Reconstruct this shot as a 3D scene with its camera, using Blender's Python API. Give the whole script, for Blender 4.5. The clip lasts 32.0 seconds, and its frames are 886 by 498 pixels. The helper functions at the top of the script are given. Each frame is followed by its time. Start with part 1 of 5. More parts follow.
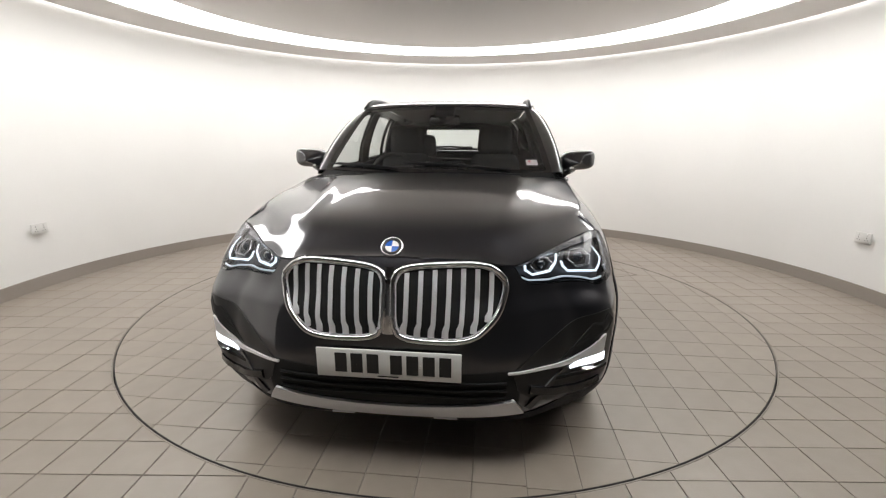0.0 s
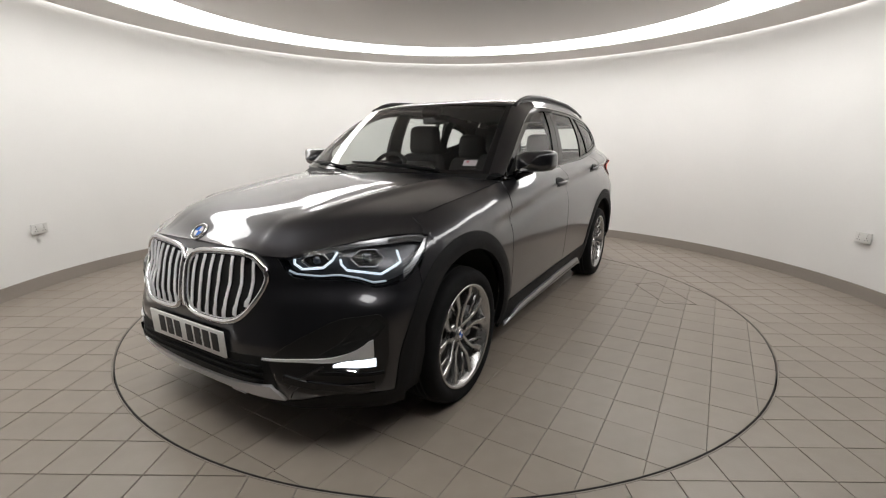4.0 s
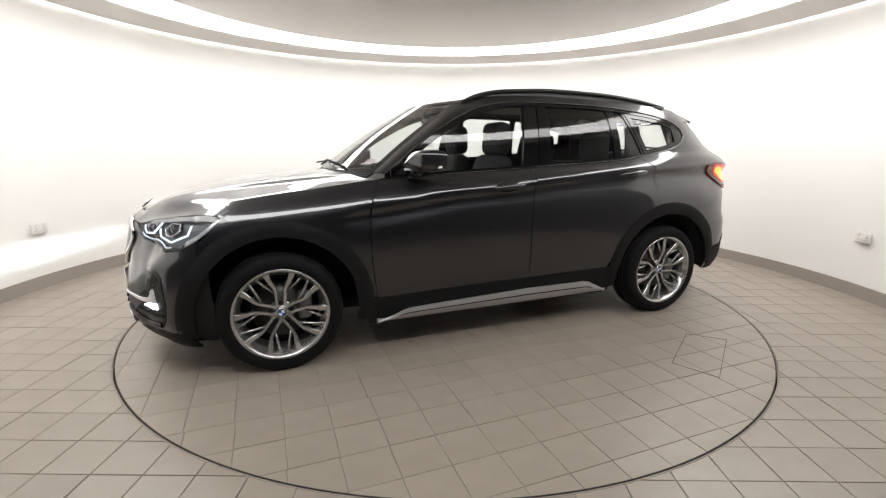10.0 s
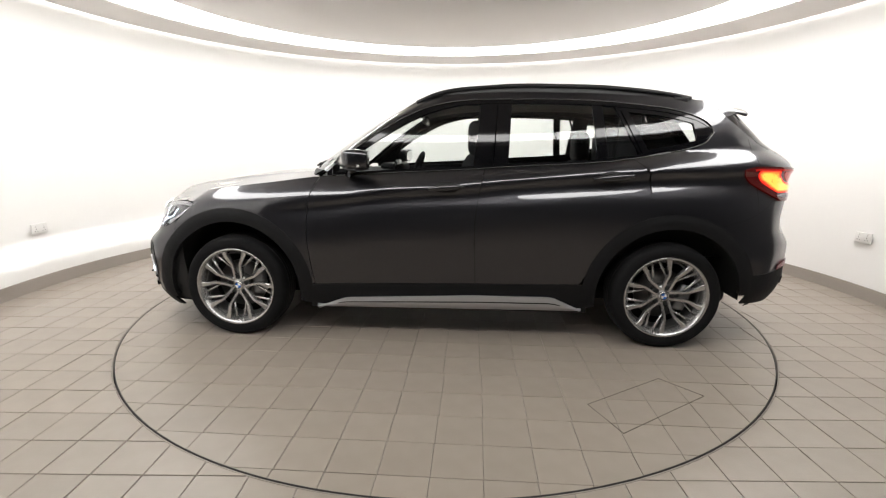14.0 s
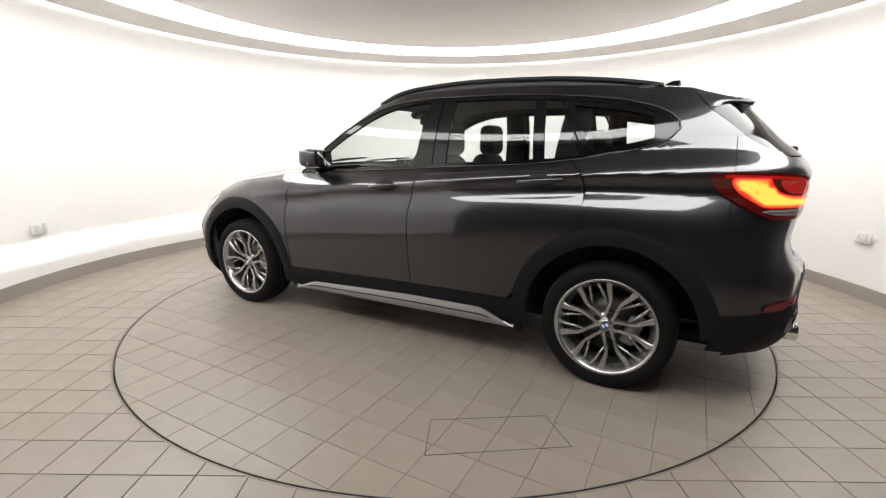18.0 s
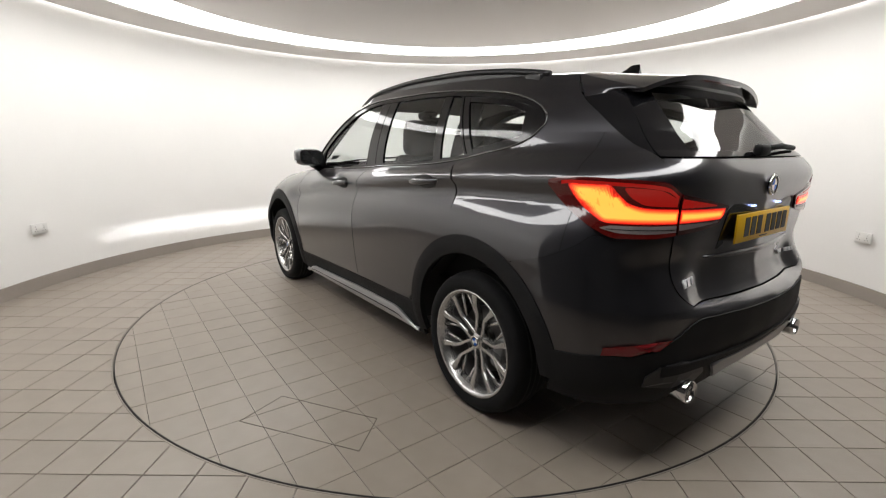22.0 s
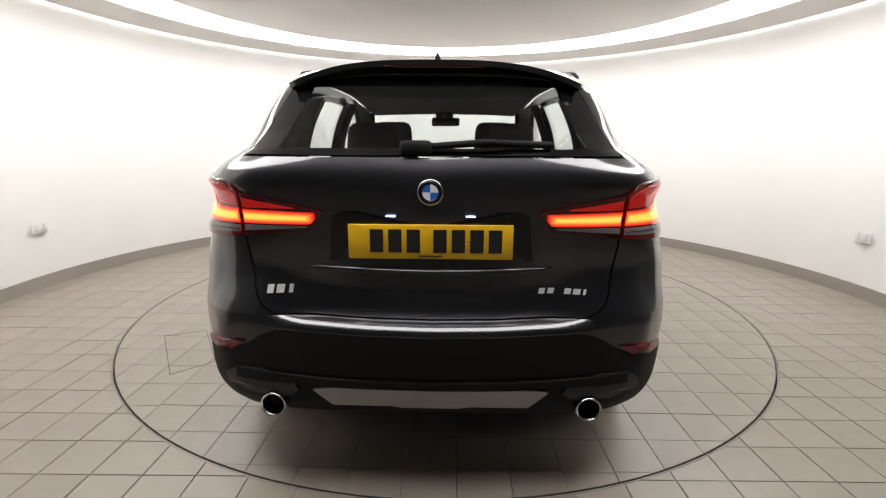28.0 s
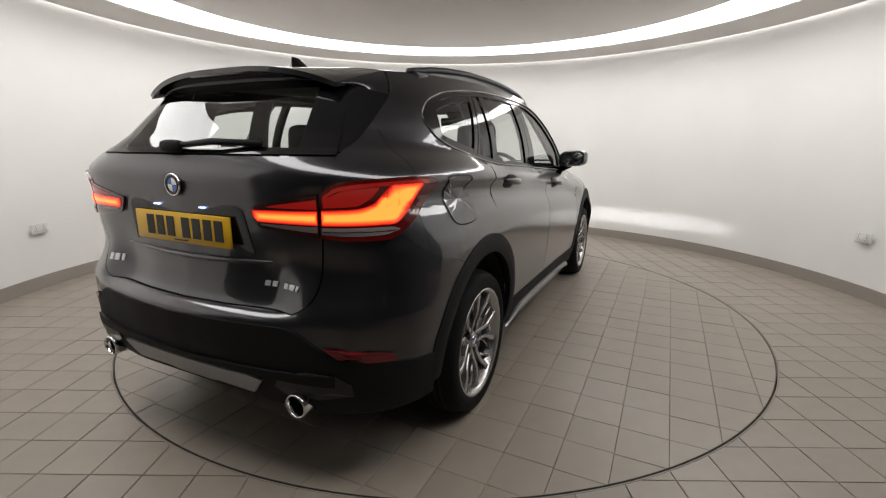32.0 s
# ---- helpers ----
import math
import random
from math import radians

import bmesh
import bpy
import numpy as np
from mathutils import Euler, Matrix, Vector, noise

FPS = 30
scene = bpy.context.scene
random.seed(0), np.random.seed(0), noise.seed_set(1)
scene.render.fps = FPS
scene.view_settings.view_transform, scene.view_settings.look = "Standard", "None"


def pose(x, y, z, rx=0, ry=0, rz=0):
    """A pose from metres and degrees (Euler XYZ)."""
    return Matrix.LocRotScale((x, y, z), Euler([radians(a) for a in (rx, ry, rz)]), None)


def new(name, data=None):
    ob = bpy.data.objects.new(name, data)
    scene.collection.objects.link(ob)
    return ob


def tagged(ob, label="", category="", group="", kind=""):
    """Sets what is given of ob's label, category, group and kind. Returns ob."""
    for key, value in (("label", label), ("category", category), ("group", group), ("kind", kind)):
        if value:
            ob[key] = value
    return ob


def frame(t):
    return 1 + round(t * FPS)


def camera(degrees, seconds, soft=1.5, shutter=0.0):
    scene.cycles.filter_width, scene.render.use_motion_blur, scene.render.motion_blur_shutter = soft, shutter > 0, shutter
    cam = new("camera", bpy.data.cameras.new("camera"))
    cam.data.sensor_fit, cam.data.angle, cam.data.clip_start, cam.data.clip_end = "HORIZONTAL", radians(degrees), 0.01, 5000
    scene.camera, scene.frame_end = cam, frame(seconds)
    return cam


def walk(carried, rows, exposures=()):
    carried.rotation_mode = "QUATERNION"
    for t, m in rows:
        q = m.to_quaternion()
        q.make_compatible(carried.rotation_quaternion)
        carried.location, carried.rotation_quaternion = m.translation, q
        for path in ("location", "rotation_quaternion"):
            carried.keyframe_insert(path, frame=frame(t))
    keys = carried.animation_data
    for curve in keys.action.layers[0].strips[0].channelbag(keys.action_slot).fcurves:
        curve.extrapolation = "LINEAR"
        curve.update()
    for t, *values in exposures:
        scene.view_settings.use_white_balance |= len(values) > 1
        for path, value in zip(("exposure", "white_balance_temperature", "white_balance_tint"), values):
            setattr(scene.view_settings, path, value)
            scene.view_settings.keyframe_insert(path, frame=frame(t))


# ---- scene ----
# The camera stands still in the doorway; the car and its turntable turn before it.
cam = camera(88.53, 32.0, soft=1.2)
EYE = Vector((0.0, -3.58, 1.195))
VIEW = Matrix.Translation(EYE) @ pose(0, 0, 0, 90 - 12.54, 0, 0.27) @ pose(0, 0, 0, 0, 0, 0.39)
walk(cam, [(0.0, VIEW), (32.0, VIEW)], exposures=[(0.0, 0.15), (1.0, 0.20), (2.0, -0.07), (3.0, -0.20), (6.0, -0.08), (8.0, 0.20), (10.0, 0.36), (14.0, 0.48), (18.0, 0.45), (20.5, 0.24), (23.0, 0.0), (24.0, -0.05), (25.3, -0.34), (28.0, 0.32), (30.0, 0.40), (31.0, 0.10), (32.0, -0.29)])

# ---- light ----
world = bpy.data.worlds.new("world")
scene.world = world
world.use_nodes = True
world.node_tree.nodes["Background"].inputs[0].default_value = (0.5, 0.5, 0.5, 1)
world.node_tree.nodes["Background"].inputs[1].default_value = 0.02
RING_GLOW = 7.0
COVE_GLOW = 3.0


# ---- materials ----
def mat(name, color, rough=0.5, metal=0.0, coat=0.0, vary=0.0, scale=20.0, bump=0.0, bump_scale=200.0, glow=None, power=0.0, rnd=0.0, stain=0.0, stain_scale=1.5):
    m = bpy.data.materials.new(name)
    m.use_nodes = True
    nt = m.node_tree
    b = nt.nodes["Principled BSDF"]
    b.inputs["Base Color"].default_value = (*color, 1)
    b.inputs["Roughness"].default_value = rough
    b.inputs["Metallic"].default_value = metal
    b.inputs["Coat Weight"].default_value = coat
    b.inputs["Coat Roughness"].default_value = 0.03
    if glow:
        b.inputs["Emission Color"].default_value = (*glow, 1)
        b.inputs["Emission Strength"].default_value = power
    co = nt.nodes.new("ShaderNodeTexCoord")
    if vary or rnd or stain:
        n = nt.nodes.new("ShaderNodeTexNoise")
        n.inputs["Scale"].default_value = scale
        n.inputs["Detail"].default_value = 6
        nt.links.new(co.outputs["Object"], n.inputs["Vector"])
        mr = nt.nodes.new("ShaderNodeMapRange")
        mr.inputs["To Min"].default_value, mr.inputs["To Max"].default_value = 1 - vary, 1 + vary
        nt.links.new(n.outputs["Fac"], mr.inputs["Value"])
        value = mr.outputs["Result"]
        if rnd:
            oi = nt.nodes.new("ShaderNodeObjectInfo")
            r = nt.nodes.new("ShaderNodeMapRange")
            r.inputs["To Min"].default_value, r.inputs["To Max"].default_value = 1 - rnd, 1 + rnd
            nt.links.new(oi.outputs["Random"], r.inputs["Value"])
            mu = nt.nodes.new("ShaderNodeMath")
            mu.operation = "MULTIPLY"
            nt.links.new(value, mu.inputs[0])
            nt.links.new(r.outputs["Result"], mu.inputs[1])
            value = mu.outputs[0]
        if stain:
            n2 = nt.nodes.new("ShaderNodeTexNoise")
            n2.inputs["Scale"].default_value = stain_scale
            n2.inputs["Detail"].default_value = 3
            nt.links.new(co.outputs["Object"], n2.inputs["Vector"])
            r = nt.nodes.new("ShaderNodeMapRange")
            r.inputs["From Min"].default_value, r.inputs["From Max"].default_value = 0.35, 0.65
            r.inputs["To Min"].default_value, r.inputs["To Max"].default_value = 1 - stain, 1 + stain
            nt.links.new(n2.outputs["Fac"], r.inputs["Value"])
            mu = nt.nodes.new("ShaderNodeMath")
            mu.operation = "MULTIPLY"
            nt.links.new(value, mu.inputs[0])
            nt.links.new(r.outputs["Result"], mu.inputs[1])
            value = mu.outputs[0]
        vm = nt.nodes.new("ShaderNodeVectorMath")
        vm.operation = "SCALE"
        vm.inputs[0].default_value = color
        nt.links.new(value, vm.inputs["Scale"])
        nt.links.new(vm.outputs["Vector"], b.inputs["Base Color"])
    if bump:
        n3 = nt.nodes.new("ShaderNodeTexNoise")
        n3.inputs["Scale"].default_value = bump_scale
        n3.inputs["Detail"].default_value = 4
        nt.links.new(co.outputs["Object"], n3.inputs["Vector"])
        bp = nt.nodes.new("ShaderNodeBump")
        bp.inputs["Strength"].default_value = bump
        bp.inputs["Distance"].default_value = 0.004
        nt.links.new(n3.outputs["Fac"], bp.inputs["Height"])
        nt.links.new(bp.outputs["Normal"], b.inputs["Normal"])
    return m


def glass(name, tint, base=0.06):
    """A thin pane: clear with a tint, its gloss rising at grazing angles."""
    m = bpy.data.materials.new(name)
    m.use_nodes = True
    nt = m.node_tree
    nt.nodes.clear()
    out = nt.nodes.new("ShaderNodeOutputMaterial")
    tr = nt.nodes.new("ShaderNodeBsdfTransparent")
    tr.inputs[0].default_value = (*tint, 1)
    gl = nt.nodes.new("ShaderNodeBsdfGlossy")
    gl.inputs["Roughness"].default_value = 0.01
    lw = nt.nodes.new("ShaderNodeLayerWeight")
    lw.inputs["Blend"].default_value = 0.5
    pw = nt.nodes.new("ShaderNodeMath")
    pw.operation = "POWER"
    pw.inputs[1].default_value = 5.0
    nt.links.new(lw.outputs["Facing"], pw.inputs[0])
    mr = nt.nodes.new("ShaderNodeMapRange")
    mr.inputs["To Min"].default_value, mr.inputs["To Max"].default_value = base, 1.0
    nt.links.new(pw.outputs[0], mr.inputs["Value"])
    mix = nt.nodes.new("ShaderNodeMixShader")
    nt.links.new(mr.outputs["Result"], mix.inputs[0])
    nt.links.new(tr.outputs[0], mix.inputs[1])
    nt.links.new(gl.outputs[0], mix.inputs[2])
    nt.links.new(mix.outputs[0], out.inputs[0])
    return m


PAINT = mat("mineral grey metallic paint", (0.029, 0.029, 0.034), 0.28, 0.75, 1.0, vary=0.03, scale=900, bump=0.02, bump_scale=1500)
PLASTIC = mat("charcoal plastic", (0.0095, 0.0095, 0.0102), 0.6, vary=0.1, scale=60, bump=0.15, bump_scale=900)
# Black of the intake, also laid over body paint that lies in shade.
INTAKE = mat("intake and shade black", (0.0045, 0.0045, 0.005), 0.4, vary=0.1, scale=80)
GLOSSBLACK = mat("gloss black", (0.005, 0.005, 0.006), 0.08, 0, 0.0)
# Near-black for black parts, and for shade in gaps, recesses, holes and grooves.
DARK = mat("matt black, also shade", (0.004, 0.004, 0.004), 0.8)
CHROME = mat("chrome", (0.72, 0.72, 0.73), 0.08, 1.0)
SATIN = mat("satin aluminium", (0.74, 0.745, 0.76), 0.35, 0.3, vary=0.04, scale=150)
SILLSATIN = mat("brushed sill aluminium", (0.48, 0.485, 0.50), 0.32, 0.65, vary=0.04, scale=150)
GUARD = mat("satin grey guard paint", (0.32, 0.32, 0.325), 0.38, 0.3, vary=0.05, scale=90)
ALLOY = mat("silver alloy", (0.44, 0.435, 0.43), 0.26, 0.85, 0.3, vary=0.03, scale=80)
ALLOYDARK = mat("dark alloy", (0.10, 0.10, 0.10), 0.45, 0.7)
CALIPER = mat("cast caliper grey", (0.20, 0.20, 0.20), 0.5, 0.4, vary=0.1, scale=60)
STEEL = mat("brake steel", (0.13, 0.125, 0.12), 0.4, 0.9, vary=0.15, scale=40)
TYRE = mat("tyre rubber", (0.007, 0.007, 0.0075), 0.75, vary=0.2, scale=30, bump=0.2, bump_scale=300)
GLASS = glass("car glass", (0.87, 0.90, 0.89), 0.07)
LAMPGLASS = glass("lamp cover", (0.95, 0.95, 0.96), 0.015)
WHITEGLOW = mat("daytime light", (0.4, 0.4, 0.42), 0.3, glow=(0.74, 0.88, 1.0), power=1.05)
DIMGLOW = mat("dim light bar", (0.3, 0.3, 0.32), 0.3, glow=(0.70, 0.86, 1.0), power=0.45)
LOWGLOW = mat("low daytime light", (0.5, 0.5, 0.5), 0.3, glow=(0.85, 0.92, 1.0), power=2.2)
# Very strong emitter, added for the streak that the lamps cast on the wall.
BEAM = mat("added streak emitter", (0.9, 0.9, 0.9), 0.5, glow=(0.96, 0.98, 1.0), power=650000.0)
LAMPSILVER = mat("lamp silver", (0.46, 0.47, 0.49), 0.25, 0.8)
LAMPHOUSE = mat("grey lamp housing", (0.075, 0.078, 0.085), 0.3, 0.5, vary=0.2, scale=60)
LENSBLUE = mat("projector lens", (0.05, 0.06, 0.075), 0.05, 0.3, 1.0)
BEADBLACK = mat("bead black", (0.02, 0.02, 0.021), 0.12, 0, 1.0)
RAILBLACK = mat("satin black", (0.008, 0.008, 0.009), 0.35)
BLUEGLOW = mat("plate light", (0.9, 0.9, 0.9), 0.3, glow=(0.3, 0.4, 1.0), power=6.0)
# From the dim red of the halo up to the bright core.
GLOWS = [mat("lit lamp red " + str(i), (0.3, 0.02, 0.01), 0.2, 0, 0.5, glow=c, power=w) for i, (c, w) in enumerate((((1.0, 0.02, 0.012), 0.45), ((1.0, 0.035, 0.012), 1.4), ((1.0, 0.06, 0.013), 2.3), ((1.0, 0.10, 0.016), 2.6), ((1.0, 0.155, 0.022), 2.8), ((1.0, 0.21, 0.03), 2.9)))]
REDLENS = mat("red lamp lens", (0.025, 0.003, 0.003), 0.1, 0, 0.6, glow=(1.0, 0.02, 0.01), power=0.03)
# Soft glow round the guides, put in as emission of the lamp body.
REDDIM = mat("red lamp body", (0.10, 0.005, 0.005), 0.12, 0, 0.6, glow=(1.0, 0.022, 0.012), power=0.22)
REFLECTOR = mat("dark red reflector", (0.13, 0.008, 0.01), 0.2, 0, 0.3)
REDDARK = mat("dark red lamp lens", (0.05, 0.004, 0.004), 0.1, 0, 0.8)
LENSGREY = mat("smoked clear lens", (0.016, 0.016, 0.018), 0.15, 0.3, 0.2)
FOOTGREY = mat("grey clear lens", (0.16, 0.14, 0.14), 0.15, 0, 0.5)
SEATMAT = mat("dark grey seat cloth", (0.02, 0.02, 0.022), 0.85, vary=0.15, scale=40)
TRIMMAT = mat("interior black trim", (0.014, 0.014, 0.015), 0.6, vary=0.1, scale=50)
HEADLINER = mat("grey headliner", (0.16, 0.155, 0.15), 0.9, vary=0.05, scale=200)
# Greys of the unseen hall, set dark for what the car's flanks reflect.
UNSEENEND = mat("unseen hall grey", (0.14, 0.138, 0.136), 0.7, vary=0.05, scale=20)
UNSEENSIDE = mat("unseen hall dark grey", (0.10, 0.098, 0.096), 0.7, vary=0.05, scale=20)
PLATEWHITE = mat("white plate", (0.78, 0.78, 0.76), 0.35, vary=0.03, scale=30)
PLATEYELLOW = mat("yellow plate", (0.72, 0.42, 0.01), 0.35, vary=0.03, scale=30)
INK = mat("black ink", (0.01, 0.01, 0.01), 0.5)
BLUE = mat("badge blue", (0.02, 0.12, 0.5), 0.2, 0, 0.8)
BADGEWHITE = mat("badge white", (0.75, 0.76, 0.78), 0.2, 0, 0.8)
STICKER = mat("pale sticker", (0.45, 0.42, 0.44), 0.5)
STICKERRED = mat("red sticker mark", (0.4, 0.1, 0.12), 0.5)
WALLPAINT = mat("off-white wall paint", (0.79, 0.78, 0.76), 0.75, vary=0.012, scale=60, bump=0.06, bump_scale=180, stain=0.015, stain_scale=1.2)
CEILPAINT = mat("ceiling paint", (0.72, 0.69, 0.665), 0.85, vary=0.012, scale=60, bump=0.05, bump_scale=160)
SKIRT = mat("grey-brown skirting", (0.30, 0.265, 0.235), 0.5, vary=0.04, scale=40)
TILE = mat("beige floor tile", (0.252, 0.216, 0.181), 0.36, vary=0.05, scale=14, bump=0.08, bump_scale=120, rnd=0.03, stain=0.05, stain_scale=3.0)
TABLEGROUT = mat("pale brown grout", (0.158, 0.136, 0.114), 0.85, vary=0.3, scale=30, stain=0.55, stain_scale=2.6)
GROUT = mat("brown grout", (0.105, 0.088, 0.073), 0.85, vary=0.15, scale=40)
SEAM = mat("blackened steel rim", (0.025, 0.022, 0.02), 0.6, 0.3, vary=0.4, scale=25)
SEAMLIGHT = mat("worn steel edge", (0.28, 0.25, 0.22), 0.45, 0.6, vary=0.3, scale=30)
RINGLIGHT = mat("light ring diffuser", (0.8, 0.8, 0.8), 0.5, glow=(1.0, 0.985, 0.965), power=RING_GLOW)
COVELIGHT = mat("cove light strip", (0.8, 0.8, 0.8), 0.5, glow=(1.0, 0.985, 0.965), power=COVE_GLOW)
SOCKETWHITE = mat("white moulded plastic", (0.7, 0.69, 0.67), 0.3)

PAINT.node_tree.nodes["Principled BSDF"].inputs["Coat IOR"].default_value = 1.62
for m in (PLASTIC, TYRE, TRIMMAT):
    m.node_tree.nodes["Principled BSDF"].inputs["Specular IOR Level"].default_value = 0.15


# ---- mesh helpers ----
def link(name, bm, material, parent=None, label=""):
    me = bpy.data.meshes.new(name)
    bm.to_mesh(me)
    bm.free()
    me.materials.append(material)
    ob = new(name, me)
    if parent is not None:
        ob.parent = parent
    if label:
        ob["label"] = label
    return ob


def part(name, bm, material, parent, label=""):
    return link(name, bm, material, parent, label)


def curve(*pts):
    """A smooth monotone curve through (x, y) pairs."""
    pts = sorted(pts)
    xs = np.array([p[0] for p in pts], float)
    ys = np.array([p[1] for p in pts], float)
    h = np.diff(xs)
    d = np.diff(ys) / h
    m = np.zeros(len(xs))
    m[0], m[-1] = d[0], d[-1]
    for i in range(1, len(xs) - 1):
        if d[i - 1] * d[i] > 0:
            w1, w2 = 2 * h[i] + h[i - 1], h[i] + 2 * h[i - 1]
            m[i] = (w1 + w2) / (w1 / d[i - 1] + w2 / d[i])

    def f(x):
        if x <= xs[0]:
            return float(ys[0] + m[0] * (x - xs[0]))
        if x >= xs[-1]:
            return float(ys[-1] + m[-1] * (x - xs[-1]))
        i = int(np.searchsorted(xs, x) - 1)
        t = (x - xs[i]) / h[i]
        a, b, c, e = 2 * t**3 - 3 * t**2 + 1, t**3 - 2 * t**2 + t, -2 * t**3 + 3 * t**2, t**3 - t**2
        return float(a * ys[i] + b * h[i] * m[i] + c * ys[i + 1] + e * h[i] * m[i + 1])
    return f


def lerp(a, b, t):
    return a + (b - a) * t


def sheet(fn, ns, nt, depth=0.0, inside=Vector((0, 0, 0.75)), closed=False):
    """A grid of fn(s, t), facing away from inside, with a folded-in edge of that depth."""
    bm = bmesh.new()
    g = [[bm.verts.new(fn(i / ns, j / nt)) for j in range(nt + 1)] for i in range(ns + (0 if closed else 1))]
    n = len(g)
    faces = []
    for i in range(ns):
        for j in range(nt):
            faces.append(bm.faces.new((g[i][j], g[(i + 1) % n][j], g[(i + 1) % n][j + 1], g[i][j + 1])))
    bm.normal_update()
    side = sum(((f.calc_center_median() - inside).dot(f.normal) * f.calc_area() for f in faces), 0.0)
    if side < 0:
        bmesh.ops.reverse_faces(bm, faces=faces)
        bm.normal_update()
    if depth:
        rim = [e for e in bm.edges if e.is_boundary]
        for e in rim:
            e.smooth = False
        low = {}
        for e in rim:
            for v in e.verts:
                if v not in low:
                    low[v] = bm.verts.new(v.co - v.normal * depth)
        for e in rim:
            f = e.link_faces[0]
            a, b = e.verts
            loop = [l for l in f.loops if l.edge == e][0]
            if loop.vert == a:
                bm.faces.new((b, a, low[a], low[b]))
            else:
                bm.faces.new((a, b, low[b], low[a]))
    for f in bm.faces:
        f.smooth = True
    return bm


def mirrored(bm):
    out = bm.copy()
    for v in out.verts:
        v.co.y = -v.co.y
    bmesh.ops.reverse_faces(out, faces=out.faces[:])
    return out


def pair(name, bm, material, parent, label=""):
    """The same part on both sides of the car."""
    other = mirrored(bm)
    a = part(name, bm, material, parent, label)
    b = part(name, other, material, parent, label)
    return a, b


def box(sx, sy, sz, at=(0, 0, 0), bevel=0.0, turn=None, segments=2):
    bm = bmesh.new()
    bmesh.ops.create_cube(bm, size=1.0)
    for v in bm.verts:
        v.co = Vector((v.co.x * sx, v.co.y * sy, v.co.z * sz))
    if bevel:
        bmesh.ops.bevel(bm, geom=bm.edges[:], offset=bevel, segments=segments, affect="EDGES", profile=0.5)
    if turn is not None:
        bm.transform(turn)
    bm.transform(Matrix.Translation(at))
    for f in bm.faces:
        f.smooth = bevel > 0
    return bm


def tube(points, radius, sides=8, closed=False, flat=1.0):
    """A rod along points; flat squeezes it across."""
    pts = [Vector(p) for p in points]
    bm = bmesh.new()
    rings = []
    n = len(pts)
    for i, p in enumerate(pts):
        a = pts[(i - 1) % n] if closed or i > 0 else p
        b = pts[(i + 1) % n] if closed or i < n - 1 else p
        d = (b - a).normalized()
        up = Vector((0, 0, 1)) if abs(d.z) < 0.95 else Vector((1, 0, 0))
        x = d.cross(up).normalized()
        y = x.cross(d).normalized()
        r = radius(i / max(1, n - 1)) if callable(radius) else radius
        rings.append([bm.verts.new(p + x * math.cos(k * math.tau / sides) * r * flat + y * math.sin(k * math.tau / sides) * r) for k in range(sides)])
    for i in range(n if closed else n - 1):
        a, b = rings[i], rings[(i + 1) % n]
        for k in range(sides):
            bm.faces.new((a[k], a[(k + 1) % sides], b[(k + 1) % sides], b[k]))
    if not closed:
        bm.faces.new(rings[0])
        bm.faces.new(rings[-1][::-1])
    bmesh.ops.recalc_face_normals(bm, faces=bm.faces[:])
    for f in bm.faces:
        f.smooth = True
    return bm


def lathe(profile, segments=64, axis="y", arc=math.tau, close=True):
    """Turns (radius, along) pairs about an axis."""
    bm = bmesh.new()
    full = abs(arc - math.tau) < 1e-6
    rows = []
    for i in range(segments + (0 if full else 1)):
        a = arc * i / segments
        c, s = math.cos(a), math.sin(a)
        if axis == "y":
            rows.append([bm.verts.new((r * c, h, r * s)) for r, h in profile])
        elif axis == "x":
            rows.append([bm.verts.new((h, r * c, r * s)) for r, h in profile])
        else:
            rows.append([bm.verts.new((r * c, r * s, h)) for r, h in profile])
    m = len(rows)
    for i in range(segments):
        a, b = rows[i], rows[(i + 1) % m]
        for k in range(len(profile) - 1):
            bm.faces.new((a[k], b[k], b[k + 1], a[k + 1]))
    bmesh.ops.remove_doubles(bm, verts=bm.verts[:], dist=1e-6)
    bmesh.ops.recalc_face_normals(bm, faces=bm.faces[:])
    for f in bm.faces:
        f.smooth = True
    return bm


def join(*bms):
    out = bmesh.new()
    for b in bms:
        me = bpy.data.meshes.new("join")
        b.to_mesh(me)
        b.free()
        out.from_mesh(me)
        bpy.data.meshes.remove(me)
    return out


# ---- the round room ----
WALL_R, SOFFIT = 3.45, 2.40
WALL_Y = 0.06         # the wall's centre stands a little behind the turntable's
RING_IN, RING_OUT = 2.42, 2.98
TABLE_R = 2.232
LEAN = 0.095
DOOR_E, DOOR_W = 70.0, 40.0      # the opening's angle to either side of the camera, degrees
HALL_END = -6.6


def arc_wall(r0, r1, z0, z1, a0, a1, n=96, lean=0.0):
    """A curved wall block between two radii, from angle a0 to a1 in degrees."""
    bm = bmesh.new()
    rows = []
    for i in range(n + 1):
        a = radians(lerp(a0, a1, i / n))
        c, s = math.cos(a), math.sin(a)
        rows.append([bm.verts.new((r * c, r * s + WALL_Y, z)) for r, z in ((r0, z0), (r1, z0), (r1 + lean, z1), (r0 + lean, z1))])
    for i in range(n):
        a, b = rows[i], rows[i + 1]
        for k in range(4):
            bm.faces.new((a[k], a[(k + 1) % 4], b[(k + 1) % 4], b[k]))
    bm.faces.new(rows[0])
    bm.faces.new(rows[-1][::-1])
    bmesh.ops.recalc_face_normals(bm, faces=bm.faces[:])
    for f in bm.faces:
        f.smooth = True
    for e in bm.edges:
        if len(e.link_faces) == 2 and e.calc_face_angle(0) > 0.6:
            e.smooth = False
    return bm


